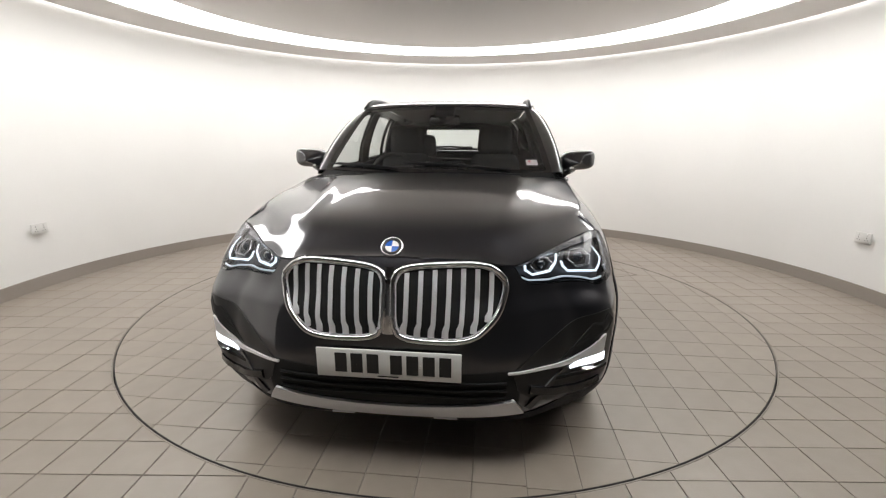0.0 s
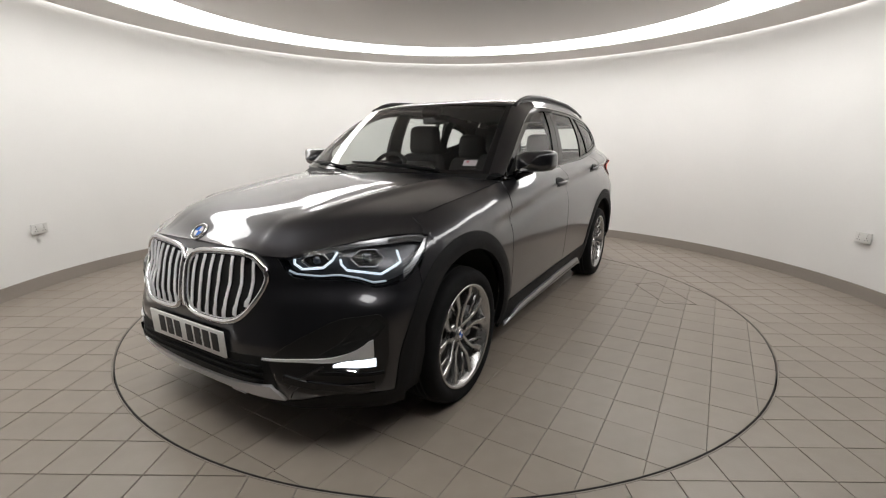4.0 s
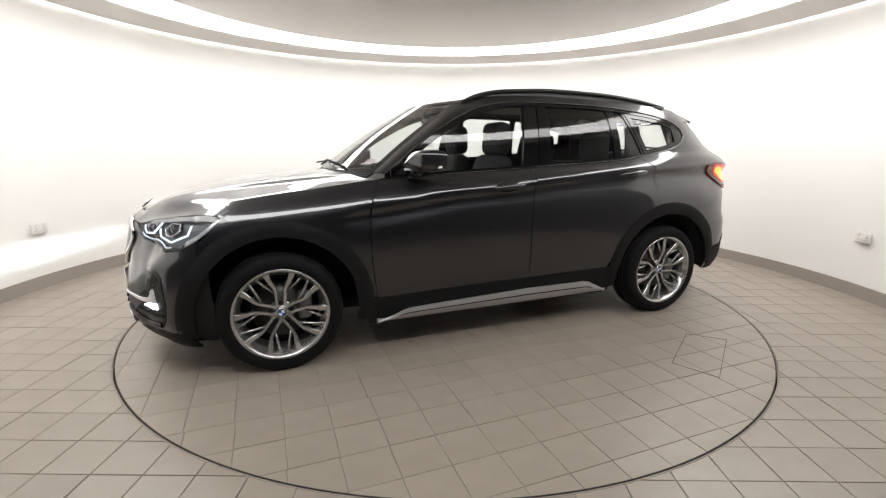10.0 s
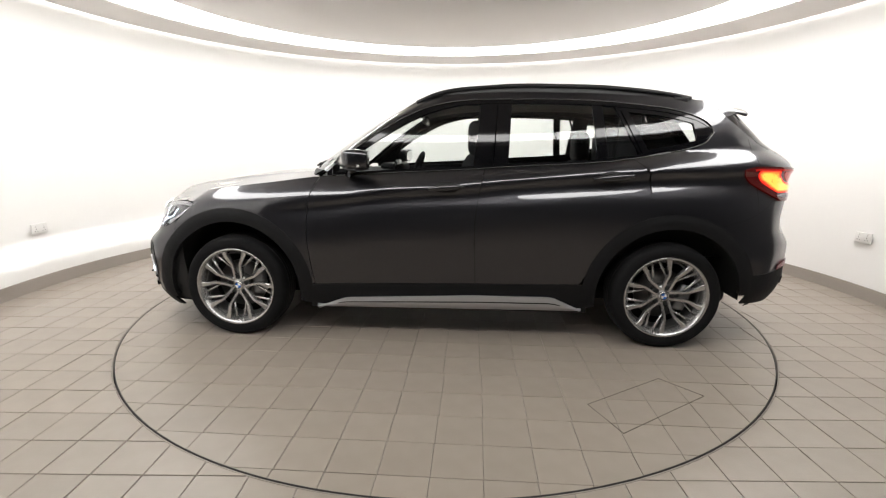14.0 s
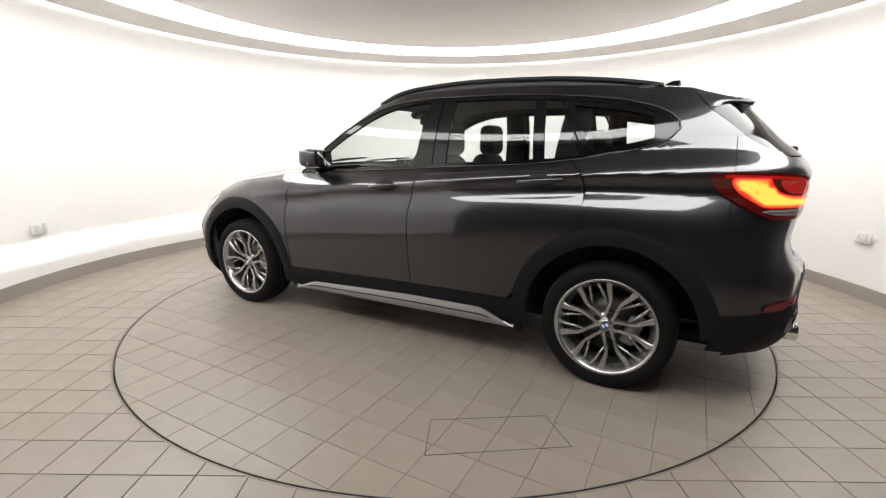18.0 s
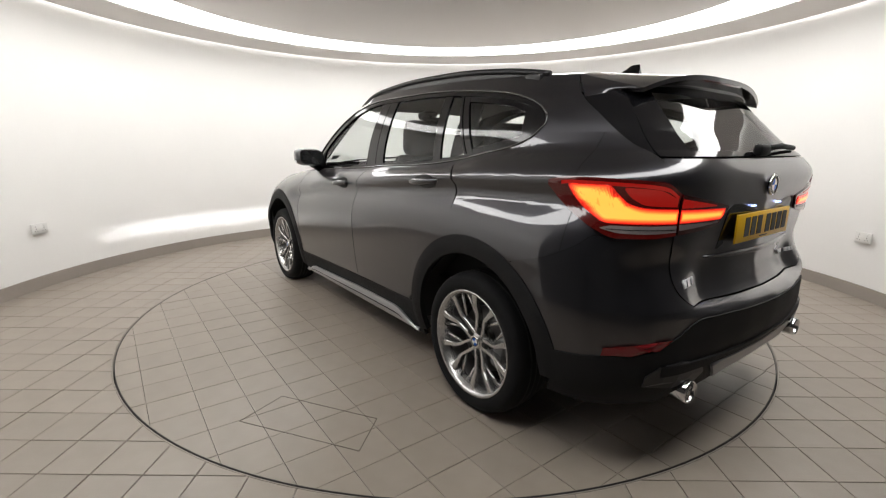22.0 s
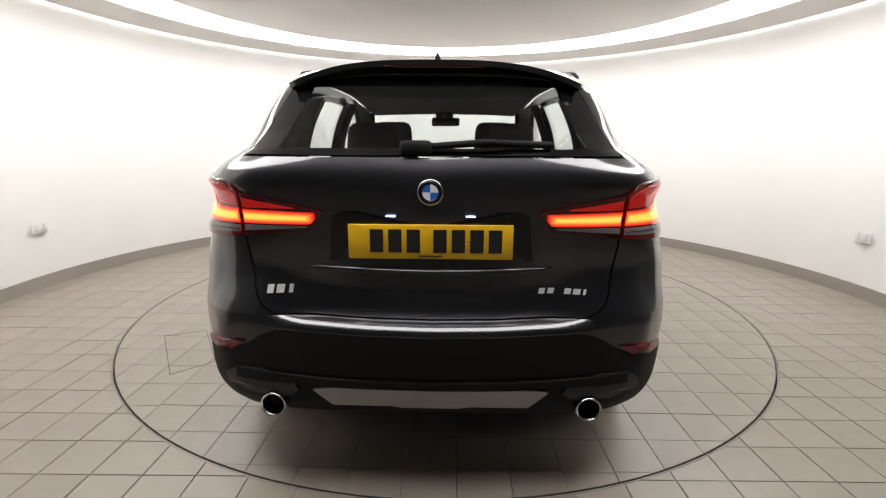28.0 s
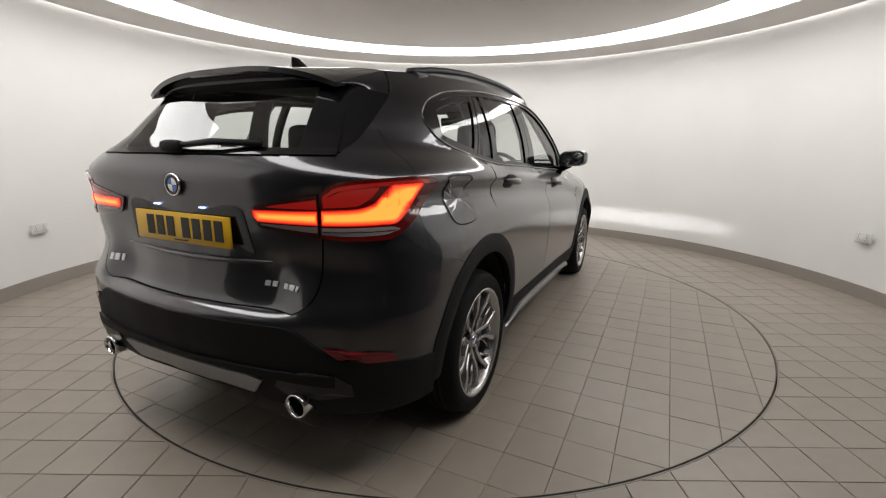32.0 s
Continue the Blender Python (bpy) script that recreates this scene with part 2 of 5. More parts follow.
def flat_ring(r0, r1, z0, z1, n=128):
    return lathe([(r0, z0), (r1, z0), (r1, z1), (r0, z1), (r0, z0)], n, "z")


def soffit_ring(n=160):
    """The soffit between the round light and a slot before the wall."""
    bm = bmesh.new()
    rows = []
    for i in range(n):
        c, s = math.cos(math.tau * i / n), math.sin(math.tau * i / n)
        r = WALL_R + LEAN - 0.058
        rows.append([bm.verts.new(p) for p in ((RING_OUT * c, RING_OUT * s, SOFFIT), (r * c, r * s + WALL_Y, SOFFIT), (r * c, r * s + WALL_Y, SOFFIT + 0.012), (RING_OUT * c, RING_OUT * s, SOFFIT + 0.05))])
    for i in range(n):
        p, q = rows[i], rows[(i + 1) % n]
        for k in range(4):
            bm.faces.new((p[k], q[k], q[(k + 1) % 4], p[(k + 1) % 4]))
    bmesh.ops.recalc_face_normals(bm, faces=bm.faces[:])
    return bm


def room():
    a0, a1 = -90 + DOOR_E, 270 - DOOR_W
    tagged(link("wall_round", arc_wall(WALL_R, WALL_R + 0.15, 0, 2.62, a0, a1, 96, LEAN), WALLPAINT), "off-white painted round studio wall", "wall", kind="structure")
    tagged(link("baseboard", arc_wall(WALL_R - 0.016, WALL_R - 0.002, 0.0, 0.105, a0, a1), SKIRT), "grey-brown skirting along the round wall", "skirting", kind="structure")
    # soffit: stops short of the wall and hides the strip of light
    tagged(link("ceiling_soffit", soffit_ring(), CEILPAINT), "pale grey ring-shaped ceiling soffit", "ceiling", kind="structure")
    tagged(link("ceiling_upper", lathe([(0.001, SOFFIT + 0.22), (WALL_R + 0.35, SOFFIT + 0.22), (WALL_R + 0.35, SOFFIT + 0.3), (0.001, SOFFIT + 0.3)], 96, "z"), CEILPAINT), "plain upper ceiling slab", "ceiling", kind="structure")
    tagged(link("ceiling_disc", lathe([(0.001, SOFFIT), (RING_IN, SOFFIT), (RING_IN, SOFFIT + 0.05), (0.001, SOFFIT + 0.05)], 96, "z"), CEILPAINT), "pale grey round ceiling panel inside the light ring", "ceiling", kind="structure")
    ring = tagged(new("ring_light"), "white glowing ring-shaped ceiling light", "ceiling light")
    ring.location = (0, 0, SOFFIT)
    # the stretched diffuser in twelve lengths, between two rims
    for i in range(12):
        seg = lathe([(RING_IN + 0.004, 0.012), (RING_OUT - 0.004, 0.012), (RING_OUT - 0.004, 0.03), (RING_IN + 0.004, 0.03), (RING_IN + 0.004, 0.012)], 14, "z", math.tau / 12)
        link("diffuser", seg, RINGLIGHT, ring).rotation_euler = (0, 0, math.tau * i / 12)
    link("inner_rim", flat_ring(RING_IN + 0.0005, RING_IN + 0.0035, 0.001, 0.03), SOCKETWHITE, ring)
    link("outer_rim", flat_ring(RING_OUT - 0.0035, RING_OUT - 0.0005, 0.001, 0.03), SOCKETWHITE, ring)
    cove = tagged(new("cove_light"), "thin white light strip above the round wall", "strip light")
    cove.location = (0, 0, SOFFIT)
    link("diffuser", arc_wall(WALL_R + LEAN - 0.052, WALL_R + LEAN - 0.018, 0.02, 0.035, a0, a1), COVELIGHT, cove)
    # a hall added out of view behind the camera, shaping the car's reflections
    w = WALL_R * math.sin(radians(DOOR_E))
    for s, nm, half in ((-1, "wall_unseen_west", DOOR_W), (1, "wall_unseen_east", DOOR_E)):
        xw = WALL_R * math.sin(radians(half))
        y1 = WALL_Y - WALL_R * math.cos(radians(half))
        tagged(link(nm, box(0.15, y1 - HALL_END, 2.62, (s * (xw + 0.075 + 0.003), (y1 + HALL_END) / 2 - 0.06, 1.31)), UNSEENSIDE), "dark grey side wall added out of view for the car's reflections", "wall", kind="structure")
    tagged(link("wall_unseen_end", box(2 * w + 0.5, 0.15, 2.62, (0, HALL_END - 0.14, 1.31)), UNSEENEND), "grey end wall added out of view behind the camera", "wall", kind="structure")
    tagged(link("ceiling_unseen", box(2 * w + 0.5, -3.3 - HALL_END, 0.1, (0, (-3.45 + HALL_END) / 2 - 0.18, 2.49)), UNSEENEND), "grey ceiling added out of view behind the camera", "ceiling", kind="structure")


room()


# ---- the car's body surface (x forward, y to its left, z up, metres) ----
XS = 0.75
CREASE = curve((2.1, 0.80), (1.3, 0.83), (0.72, 0.877), (0.39, 0.924), (-0.14, 0.968), (-0.6, 1.02), (-1.18, 1.06), (-2.2, 1.085))
BELT = curve((2.05, 0.80), (1.75, 0.862), (1.60, 0.902), (1.41, 0.94), (1.08, 0.982), (0.79, 1.018), (0.6, 1.027), (0.39, 1.041), (-0.16, 1.07), (-0.36, 1.085), (-0.88, 1.114), (-1.125, 1.143), (-1.33, 1.18), (-2.2, 1.20))
LOWER = curve((0.16, 0.79), (0.27, 0.838), (0.37, 0.864), (0.53, 0.884), (0.72, 0.895), (0.82, 0.8935), (0.88, 0.885), (0.915, 0.876), (0.945, 0.864), (0.972, 0.862), (1.0, 0.877))
HAUNCH = curve((0.16, 0.79), (0.27, 0.838), (0.37, 0.864), (0.53, 0.884), (0.70, 0.896), (0.79, 0.8985), (0.85, 0.892), (0.90, 0.874), (0.945, 0.8535), (0.968, 0.855), (1.0, 0.877))
NOSE = curve((0.15, 2.02), (0.20, 2.07), (0.26, 2.11), (0.35, 2.14), (0.45, 2.15), (0.58, 2.15), (0.70, 2.135), (0.78, 2.105), (0.83, 2.07), (0.90, 1.98))
NOSE_P = curve((0.2, 4.2), (0.5, 4.2), (0.8, 3.5), (1.0, 3.3))
TAIL = curve((0.20, -1.98), (0.30, -2.10), (0.42, -2.165), (0.54, -2.205), (0.63, -2.21), (0.66, -2.14), (0.75, -2.115), (0.90, -2.115), (1.0, -2.125), (1.08, -2.13), (1.16, -2.10), (1.25, -2.01), (1.40, -1.87), (1.50, -1.80))
TAIL_PZ = curve((0.25, 7.0), (0.42, 8.0), (0.64, 8.4), (0.75, 7.5), (1.1, 7.0), (1.18, 5.6), (1.263, 4.9), (1.387, 4.9), (1.49, 4.0))
FLANKS = curve((0.20, -1.98), (0.30, -2.10), (0.42, -2.165), (0.54, -2.20), (0.63, -2.20), (0.72, -2.165), (0.82, -2.13), (0.95, -2.118), (1.0, -2.125), (1.08, -2.13), (1.16, -2.10), (1.25, -2.01), (1.40, -1.87), (1.50, -1.80))


def tail_x(z, k):
    """The tail's length at height z: k runs from 0 at its middle to 1 at its corners."""
    k = min(1.0, max(0.0, k))
    return TAIL(z) + (FLANKS(z) - TAIL(z)) * k * k * (3 - 2 * k)


HUBS = (1.335, -1.335)
HUB_Z = 0.322


def width(x, z):
    c, b = CREASE(x), BELT(x)
    if z <= c:
        k = min(1.0, max(0.0, (0.15 - x) / 1.0))
        w = lerp(LOWER(z / c), HAUNCH(z / c), k * k * (3 - 2 * k))
    elif z <= b:
        f = (z - c) / (b - c)
        w = 0.877 - 0.022 * f - 0.078 * f * f
    else:
        f = (z - b) / (1.50 - b)
        w = 0.777 - 0.02 * f - 0.112 * f * f - 0.012 * f * ((x + 0.35) / 1.1) ** 2
    if x > 0.80 and 0.63 < z <= b:
        # the crease dies out over the front wing
        k = min(1.0, (x - 0.80) / 0.35)
        k = k * k * (3 - 2 * k)
        w = w + (0.895 - 0.118 * ((z - 0.63) / (b - 0.63)) ** 4.6 - w) * k
    if x < -XS:
        # the cabin draws in towards the tail, the haunch only behind the wheel
        k = min(1.0, max(0.0, (z - 0.78) / 0.24))
        k = k * k * (3 - 2 * k)
        haunch = 0.06 * min(1.0, max(0.0, (-x - 1.6) / 0.45)) ** 1.5
        w *= 1 - lerp(haunch, 0.045 * min(1.4, (-x - XS) / 0.96) ** 1.5, k)
    return w


# how far the plan departs from a plain rounded end, by the angle: at bumper, lamp and bonnet height, then the tail's
NOSE_FORM = ((0.27, curve((0, 1.0), (20, 1.0), (27, 0.99), (33, 1.02), (38, 1.05), (42, 1.05), (50, 1.015), (64, 1.0), (90, 1.0))),
             (0.44, curve((0, 1.0), (10, 1.0), (17.4, 0.988), (24, 0.968), (28, 0.968), (34.5, 1.02), (38, 1.038), (42, 1.038), (50, 1.012), (64, 1.0), (90, 1.0))),
             (0.60, curve((0, 1.0), (9, 0.995), (14, 0.978), (19, 0.965), (24, 0.952), (28, 0.958), (34.5, 1.022), (38, 1.036), (42, 1.036), (50, 1.012), (64, 1.0), (90, 1.0))),
             (0.69, curve((0, 1.0), (8, 0.992), (12, 0.974), (17, 0.960), (22, 0.940), (27, 0.938), (31, 0.960), (37.6, 1.018), (42, 1.026), (50, 1.01), (64, 1.0), (90, 1.0))),
             (0.84, curve((0, 1.0), (16, 0.995), (20, 0.984), (28, 0.98), (37, 1.0), (45, 1.018), (52, 1.012), (64, 1.0), (90, 1.0))))
TAIL_FORM = ((0.32, curve((0, 1.0), (15, 1.0), (22, 0.995), (28, 1.0), (33, 1.022), (38, 1.036), (43, 1.03), (52, 1.01), (90, 1.0))),
             (0.55, curve((0, 1.0), (8, 0.992), (15, 0.974), (21, 0.960), (25, 0.957), (29, 0.975), (33.5, 1.0), (37, 1.018), (41, 1.018), (48, 1.008), (90, 1.0))),
             (0.74, curve((0, 1.0), (8, 0.992), (15, 0.974), (21, 0.960), (25, 0.957), (29, 0.966), (33.5, 0.99), (37, 1.003), (41, 1.004), (48, 1.002), (90, 1.0))),
             (0.95, curve((0, 1.0), (15, 0.990), (25, 0.985), (34, 0.996), (40, 0.996), (50, 1.0), (90, 1.0))),
             (1.18, curve((0, 1.0), (90, 1.0))))


def form(deg, z, back):
    rows = TAIL_FORM if back else NOSE_FORM
    deg = abs(deg)
    if z <= rows[0][0]:
        return rows[0][1](deg)
    for (z0, f0), (z1, f1) in zip(rows, rows[1:]):
        if z <= z1:
            k = (z - z0) / (z1 - z0)
            return lerp(f0(deg), f1(deg), k * k * (3 - 2 * k))
    return rows[-1][1](deg)


def flank(x, z):
    """Half the width of the plain rounded body at x and z."""
    w = width(x, z)
    if x > XS:
        p = NOSE_P(z)
        k = min(0.9999, (x - XS) / (NOSE(z) - XS))
        w *= (1 - k**p) ** (1 / p)
    elif x < -XS:
        k = min(0.9999, (-x - XS) / (-FLANKS(z) - XS))
        p = TAIL_PZ(z)
        w *= (1 - k**p) ** (1 / p)
    return w


def side(x, z, off=0.0):
    y = flank(x, z)
    if abs(x) > XS + 0.15:
        for _ in range(3):
            k = form(angle_of(x, y), z, x < 0)
            y = k * flank(math.copysign(XS + (abs(x) - XS) / k, x), z)
    return y + off


def polar(deg, z, rear=False, off=0.0):
    """The body's outline at height z, by the angle from its nose or tail."""
    p = TAIL_PZ(z) if rear else NOSE_P(z)
    a = (-tail_x(z, (abs(deg) - 16) / 7) if rear else NOSE(z)) - XS
    c, s = math.cos(radians(deg)), math.sin(radians(deg))
    x = 1.8
    for _ in range(4):
        w = width(-x if rear else x, z)
        r = ((abs(c) / a) ** p + (abs(s) / w) ** p) ** (-1 / p)
        x = XS + r * c
    r *= form(deg, z, rear)
    nx, ny = (abs(c) / a) ** (p - 1) / a, (abs(s) / w) ** (p - 1) / w
    n = math.hypot(nx, ny)
    x, y = XS + r * c + off * nx / n, r * s + (off * ny / n if s > 0 else -off * ny / n)
    return Vector((-x if rear else x, y, z))


def rear(deg, z, off=0.0):
    return polar(deg, z, True, off)


def angle_of(x, y):
    return math.degrees(math.atan2(y, abs(x) - XS))


def end_x(y, z, rear_end=False, off=0.0):
    """x of the nose or the tail at (y, z)."""
    x = 1.9
    for _ in range(7):
        v = polar(angle_of(x, y), z, rear_end)
        x = abs(v.x) * 0.3 + 0.7 * (abs(v.x) - (abs(y) - abs(v.y)) * 0.12)
    x += off
    return -x if rear_end else x


def arch_z(x, r, hub):
    d = r * r - (x - hub) ** 2
    return HUB_Z + math.sqrt(d) if d > 0 else -1.0


def skin(xa, xb, lo, hi, ns=24, nt=12, off=0.0, depth=0.012):
    """A side panel: its fore and aft edges xa, xb and its lower and upper lines lo, hi."""
    def fn(s, t):
        x = lerp(xa(t), xb(t), s)
        z = lerp(lo(x), hi(x), t)
        return Vector((x, side(x, z, off), z))
    return sheet(fn, ns, nt, depth)


def wrap(a0, a1, lo, hi, ns=24, nt=8, off=0.0, depth=0.01, back=False):
    """A panel round the nose or the tail: from angle a0 to a1, between lines lo and hi of the angle."""
    f0 = a0 if callable(a0) else (lambda t: a0)
    f1 = a1 if callable(a1) else (lambda t: a1)

    def fn(s, t):
        a = lerp(f0(t), f1(t), s)
        z = lerp(lo(abs(a)), hi(abs(a)), t)
        return polar(a, z, back, off)
    return sheet(fn, ns, nt, depth)


def ring_sheet(fn, ws, wt, ns=40, nt=24):
    """The border of a surface, ws and wt wide in its own measure."""
    parts = []
    for s0, s1, t0, t1 in ((0, 1, 0, wt), (0, 1, 1 - wt, 1), (0, ws, wt, 1 - wt), (1 - ws, 1, wt, 1 - wt)):
        parts.append(sheet(lambda a, b: fn(lerp(s0, s1, a), lerp(t0, t1, b)), ns if s1 - s0 > 0.5 else 2, nt if t1 - t0 > 0.5 else 2, 0.006))
    return join(*parts)


def const(v):
    return lambda *_: v


def rounded(pts, n=6):
    """A closed smooth outline through points."""
    out = []
    m = len(pts)
    for i in range(m):
        p0, p1, p2, p3 = (Vector(pts[(i + k - 1) % m]) for k in range(4))
        for j in range(n):
            t = j / n
            out.append(0.5 * ((2 * p1) + (p2 - p0) * t + (2 * p0 - 5 * p1 + 4 * p2 - p3) * t * t + (3 * p1 - p0 - 3 * p2 + p3) * t**3))
    return out


# lines of the windows
DLO_TOP = curve((0.74, 1.035), (0.62, 1.13), (0.507, 1.216), (0.395, 1.291), (0.257, 1.369), (0.085, 1.437), (-0.087, 1.467), (-0.3, 1.476), (-0.60, 1.476), (-0.884, 1.467), (-1.035, 1.455), (-1.29, 1.426), (-1.42, 1.396), (-1.50, 1.366), (-1.55, 1.332), (-1.575, 1.304))
DLO_LOW = curve((0.74, 1.026), (0.6, 1.030), (0.39, 1.044), (-0.16, 1.073), (-0.36, 1.088), (-0.88, 1.117), (-1.125, 1.146), (-1.333, 1.182), (-1.45, 1.210), (-1.52, 1.238), (-1.558, 1.270), (-1.575, 1.302))
ROOF_SIDE = curve((0.30, 1.455), (0.2, 1.48), (0.0, 1.512), (-0.4, 1.530), (-0.8, 1.525), (-1.2, 1.508), (-1.5, 1.491), (-1.6, 1.484), (-1.8, 1.45))
ROOF_MID = curve((0.30, 1.497), (0.2, 1.515), (0.0, 1.543), (-0.4, 1.567), (-0.8, 1.566), (-1.2, 1.55), (-1.6, 1.518), (-1.9, 1.478))
TIP_LOW = curve((1.238, -1.52), (1.270, -1.558), (1.302, -1.575))
TIP_HIGH = curve((1.302, -1.5745), (1.332, -1.551), (1.344, -1.5745), (1.49, -1.5745))
LIP = curve((0.0, 0.822), (0.3, 0.812), (0.42, 0.790), (0.456, 0.789), (0.53, 0.812), (0.615, 0.831), (0.71, 0.848), (0.77, 0.856), (0.80, 0.856))
HOOD_MID = curve((2.12, 0.815), (2.06, 0.85), (2.0, 0.88), (1.9, 0.918), (1.65, 0.968), (1.47, 0.997), (1.19, 1.034), (0.97, 1.055))


HOOD_A = 43.6


def bonnet_lip(deg):
    """The bonnet's fore edge, over grille and lamps."""
    return polar(deg, LIP(min(0.80, abs(polar(deg, 0.82).y))))


HOOD_TIP = bonnet_lip(HOOD_A)
HOOD_X = HOOD_TIP.x


def hood(s, t, up=0.0):
    u = 2 * s - 1
    xs = lerp(0.79, HOOD_X, t)
    ymax = side(xs, BELT(xs)) - 0.003
    tip = bonnet_lip(HOOD_A * u)
    cowl = 0.97 - 0.19 * abs(u) ** 2.2
    x = lerp(cowl, tip.x, t)
    r = lerp(u, tip.y / HOOD_TIP.y, t)
    y = r * ymax
    zc, ze = HOOD_MID(lerp(0.97, 2.12, t)), BELT(xs)
    z = ze + (zc - ze) * (1 - abs(r) ** 2.6)
    ridge = lerp(0.56, 0.36, t)
    z += 0.011 * math.exp(-((abs(y) - ridge) / 0.035) ** 2) * math.sin(math.pi * min(1, max(0, t * 1.02))) ** 0.6 if 0 < t < 0.98 else 0
    k = max(0.0, (t - 0.86) / 0.14) ** 2
    z = lerp(z, tip.z, k)
    y = lerp(y, tip.y, k)
    return Vector((x, y, z + up))


def screen(s, t, off=0.0):
    """The windscreen; t runs up."""
    u = 2 * s - 1
    x = lerp(0.985, 0.300, t) - lerp(0.20, 0.09, t) * abs(u) ** 2
    y = u * lerp(0.705, 0.585, t)
    z = lerp(1.055, 1.493, t) + 0.02 * math.sin(math.pi * t) - lerp(0.0, 0.022, t) * abs(u) ** 2
    return Vector((x + off * 0.5, y, z + off))


def roof(s, t, off=0.0):
    u = 2 * s - 1
    x = lerp(0.300 - 0.09 * u * u, -1.600 + 0.013 * u * u, t)
    ye = side(x, ROOF_SIDE(x)) - 0.02
    z = lerp(ROOF_MID(x), ROOF_SIDE(x) + 0.004, abs(u) ** 3.0)
    v = Vector((x, u * ye, z + off))
    k = max(0.0, 1 - t / 0.14) ** 2
    return v.lerp(screen(s, 1.0) + Vector((-0.004, 0, 0.001 + off)), k)


def tailgate_pt(y, z, off=0.0):
    return Vector((end_x(y, z, True, off), y, z))


LAMP_HI = curve((19.0, 0.784), (22.85, 0.806), (27.5, 0.825), (34.5, 0.846), (41.5, 0.855), (45.3, 0.842))
LAMP_LO = curve((19.0, 0.779), (19.9, 0.744), (21.5, 0.714), (25.2, 0.708), (32.0, 0.698), (34.5, 0.683), (39.1, 0.702), (45.3, 0.836))
LAMP_X = polar(45.4, 0.84).x


def build_car():
    car = tagged(new("car"), "dark grey metallic sport utility car on the turntable, lights on", "car")
    P = car
    # black sheets added behind the panels, so that the gaps read as shade
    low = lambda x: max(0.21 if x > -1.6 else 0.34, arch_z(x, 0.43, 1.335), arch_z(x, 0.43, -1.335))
    pair("gap_shade_body", skin(const(1.52), const(-1.95), low, BELT, 90, 8, -0.022, 0), DARK, P)
    part("gap_shade_nose", wrap(-44, 44, const(0.2), curve((0, 0.79), (17, 0.79), (19, 0.68), (44, 0.66)), 40, 6, -0.03, 0), DARK, P)
    part("gap_shade_tail", wrap(-36, 36, const(0.25), const(1.14), 30, 6, -0.03, 0, True), DARK, P)
    part("underbody", box(3.7, 1.15, 0.10, (0.0, 0, 0.25), 0.04), PLASTIC, P, "black underbody")
    # front wings, doors, quarters
    front_edge = curve((0.36, 0.813), (0.505, 0.833), (0.677, 0.847), (0.877, 0.837), (0.96, 0.81), (1.03, 0.775))
    door_front = lambda t: front_edge(lerp(0.37, 1.02, t))
    b_line = lambda t: curve((0.39, -0.186), (0.743, -0.176), (0.912, -0.194), (1.075, -0.23))(lerp(0.39, 1.075, t))
    rear_line = curve((0.36, -0.80), (0.50, -0.885), (0.60, -0.95), (0.70, -1.06), (0.774, -1.150), (0.85, -1.178), (0.928, -1.188), (1.046, -1.173), (1.148, -1.10))
    sill_z = curve((0.85, 0.355), (0.3, 0.372), (-0.2, 0.383), (-0.9, 0.392))
    g = 0.0028
    clad_f = lambda x: max(0.36, arch_z(x, 0.485, 1.335))
    fender_front = const(1.697)
    wing_top = lambda x: BELT(x) - 0.002 if x < LAMP_X else min(BELT(x) - 0.002, LAMP_LO(angle_of(x, side(x, 0.78))) - 0.002)
    pair("front_wing", skin(fender_front, lambda t: door_front(t) + g, clad_f, wing_top, 70, 18), PAINT, P)
    def wing_tip(s, t):
        a = lerp(43.4, 45.8, s)
        v = polar(a, LAMP_HI(a))
        top = BELT(v.x)
        for _ in range(5):
            top = max(LAMP_HI(a) + 0.003, BELT(polar(a, top).x) - 0.001)
        return polar(a, lerp(LAMP_HI(a) + 0.001, top, t))
    pair("wing_tip", sheet(wing_tip, 16, 4), PAINT, P)
    pair("front_door", skin(lambda t: door_front(t) - g, lambda t: b_line(t) + g, sill_z, lambda x: BELT(x) - 0.004, 40, 26), PAINT, P)

    def rear_door(s, t):
        zt = lerp(0.385, 1.143, t)
        xa = b_line(t) - g
        xb = rear_line(max(0.385, zt)) + g
        x = lerp(xa, xb, s)
        lo = lerp(sill_z(xa), 0.39, s)
        z = lerp(lo, BELT(x) - 0.004, t)
        return Vector((x, side(x, z), z))
    pair("rear_door", sheet(rear_door, 40, 26, 0.012), PAINT, P)

    seam_x = curve((-1.573, 0.757), (-1.65, 0.782), (-1.733, 0.805), (-1.81, 0.841), (-1.871, 0.880), (-1.905, 0.908))

    def quarter(s, t):
        z1 = lambda x: DLO_LOW(max(-1.575, x)) - 0.004 if x > -1.575 else DLO_LOW(-1.575)
        xa = rear_line(lerp(0.70, 1.148, t)) - g
        x = lerp(xa, -1.80, s)
        lo = max(arch_z(x, 0.485, -1.335), seam_x(x) + 0.002 if x < -1.575 else 0.52)
        hi = min(1.258, z1(x)) if x > -1.575 else 1.258
        z = lerp(lo, hi, t)
        return Vector((x, side(x, z), z))
    pair("rear_quarter_panel", sheet(quarter, 50, 24), PAINT, P)
    # the corner between flank and tailgate: its edge, by the angle, and the fin over it
    corner = curve((0.633, 18.0), (0.655, 20.4), (0.697, 22.9), (0.737, 23.9), (0.828, 24.6), (0.923, 24.8), (1.0, 24.8), (1.165, 26.5), (1.30, 26.6), (1.43, 27.2))
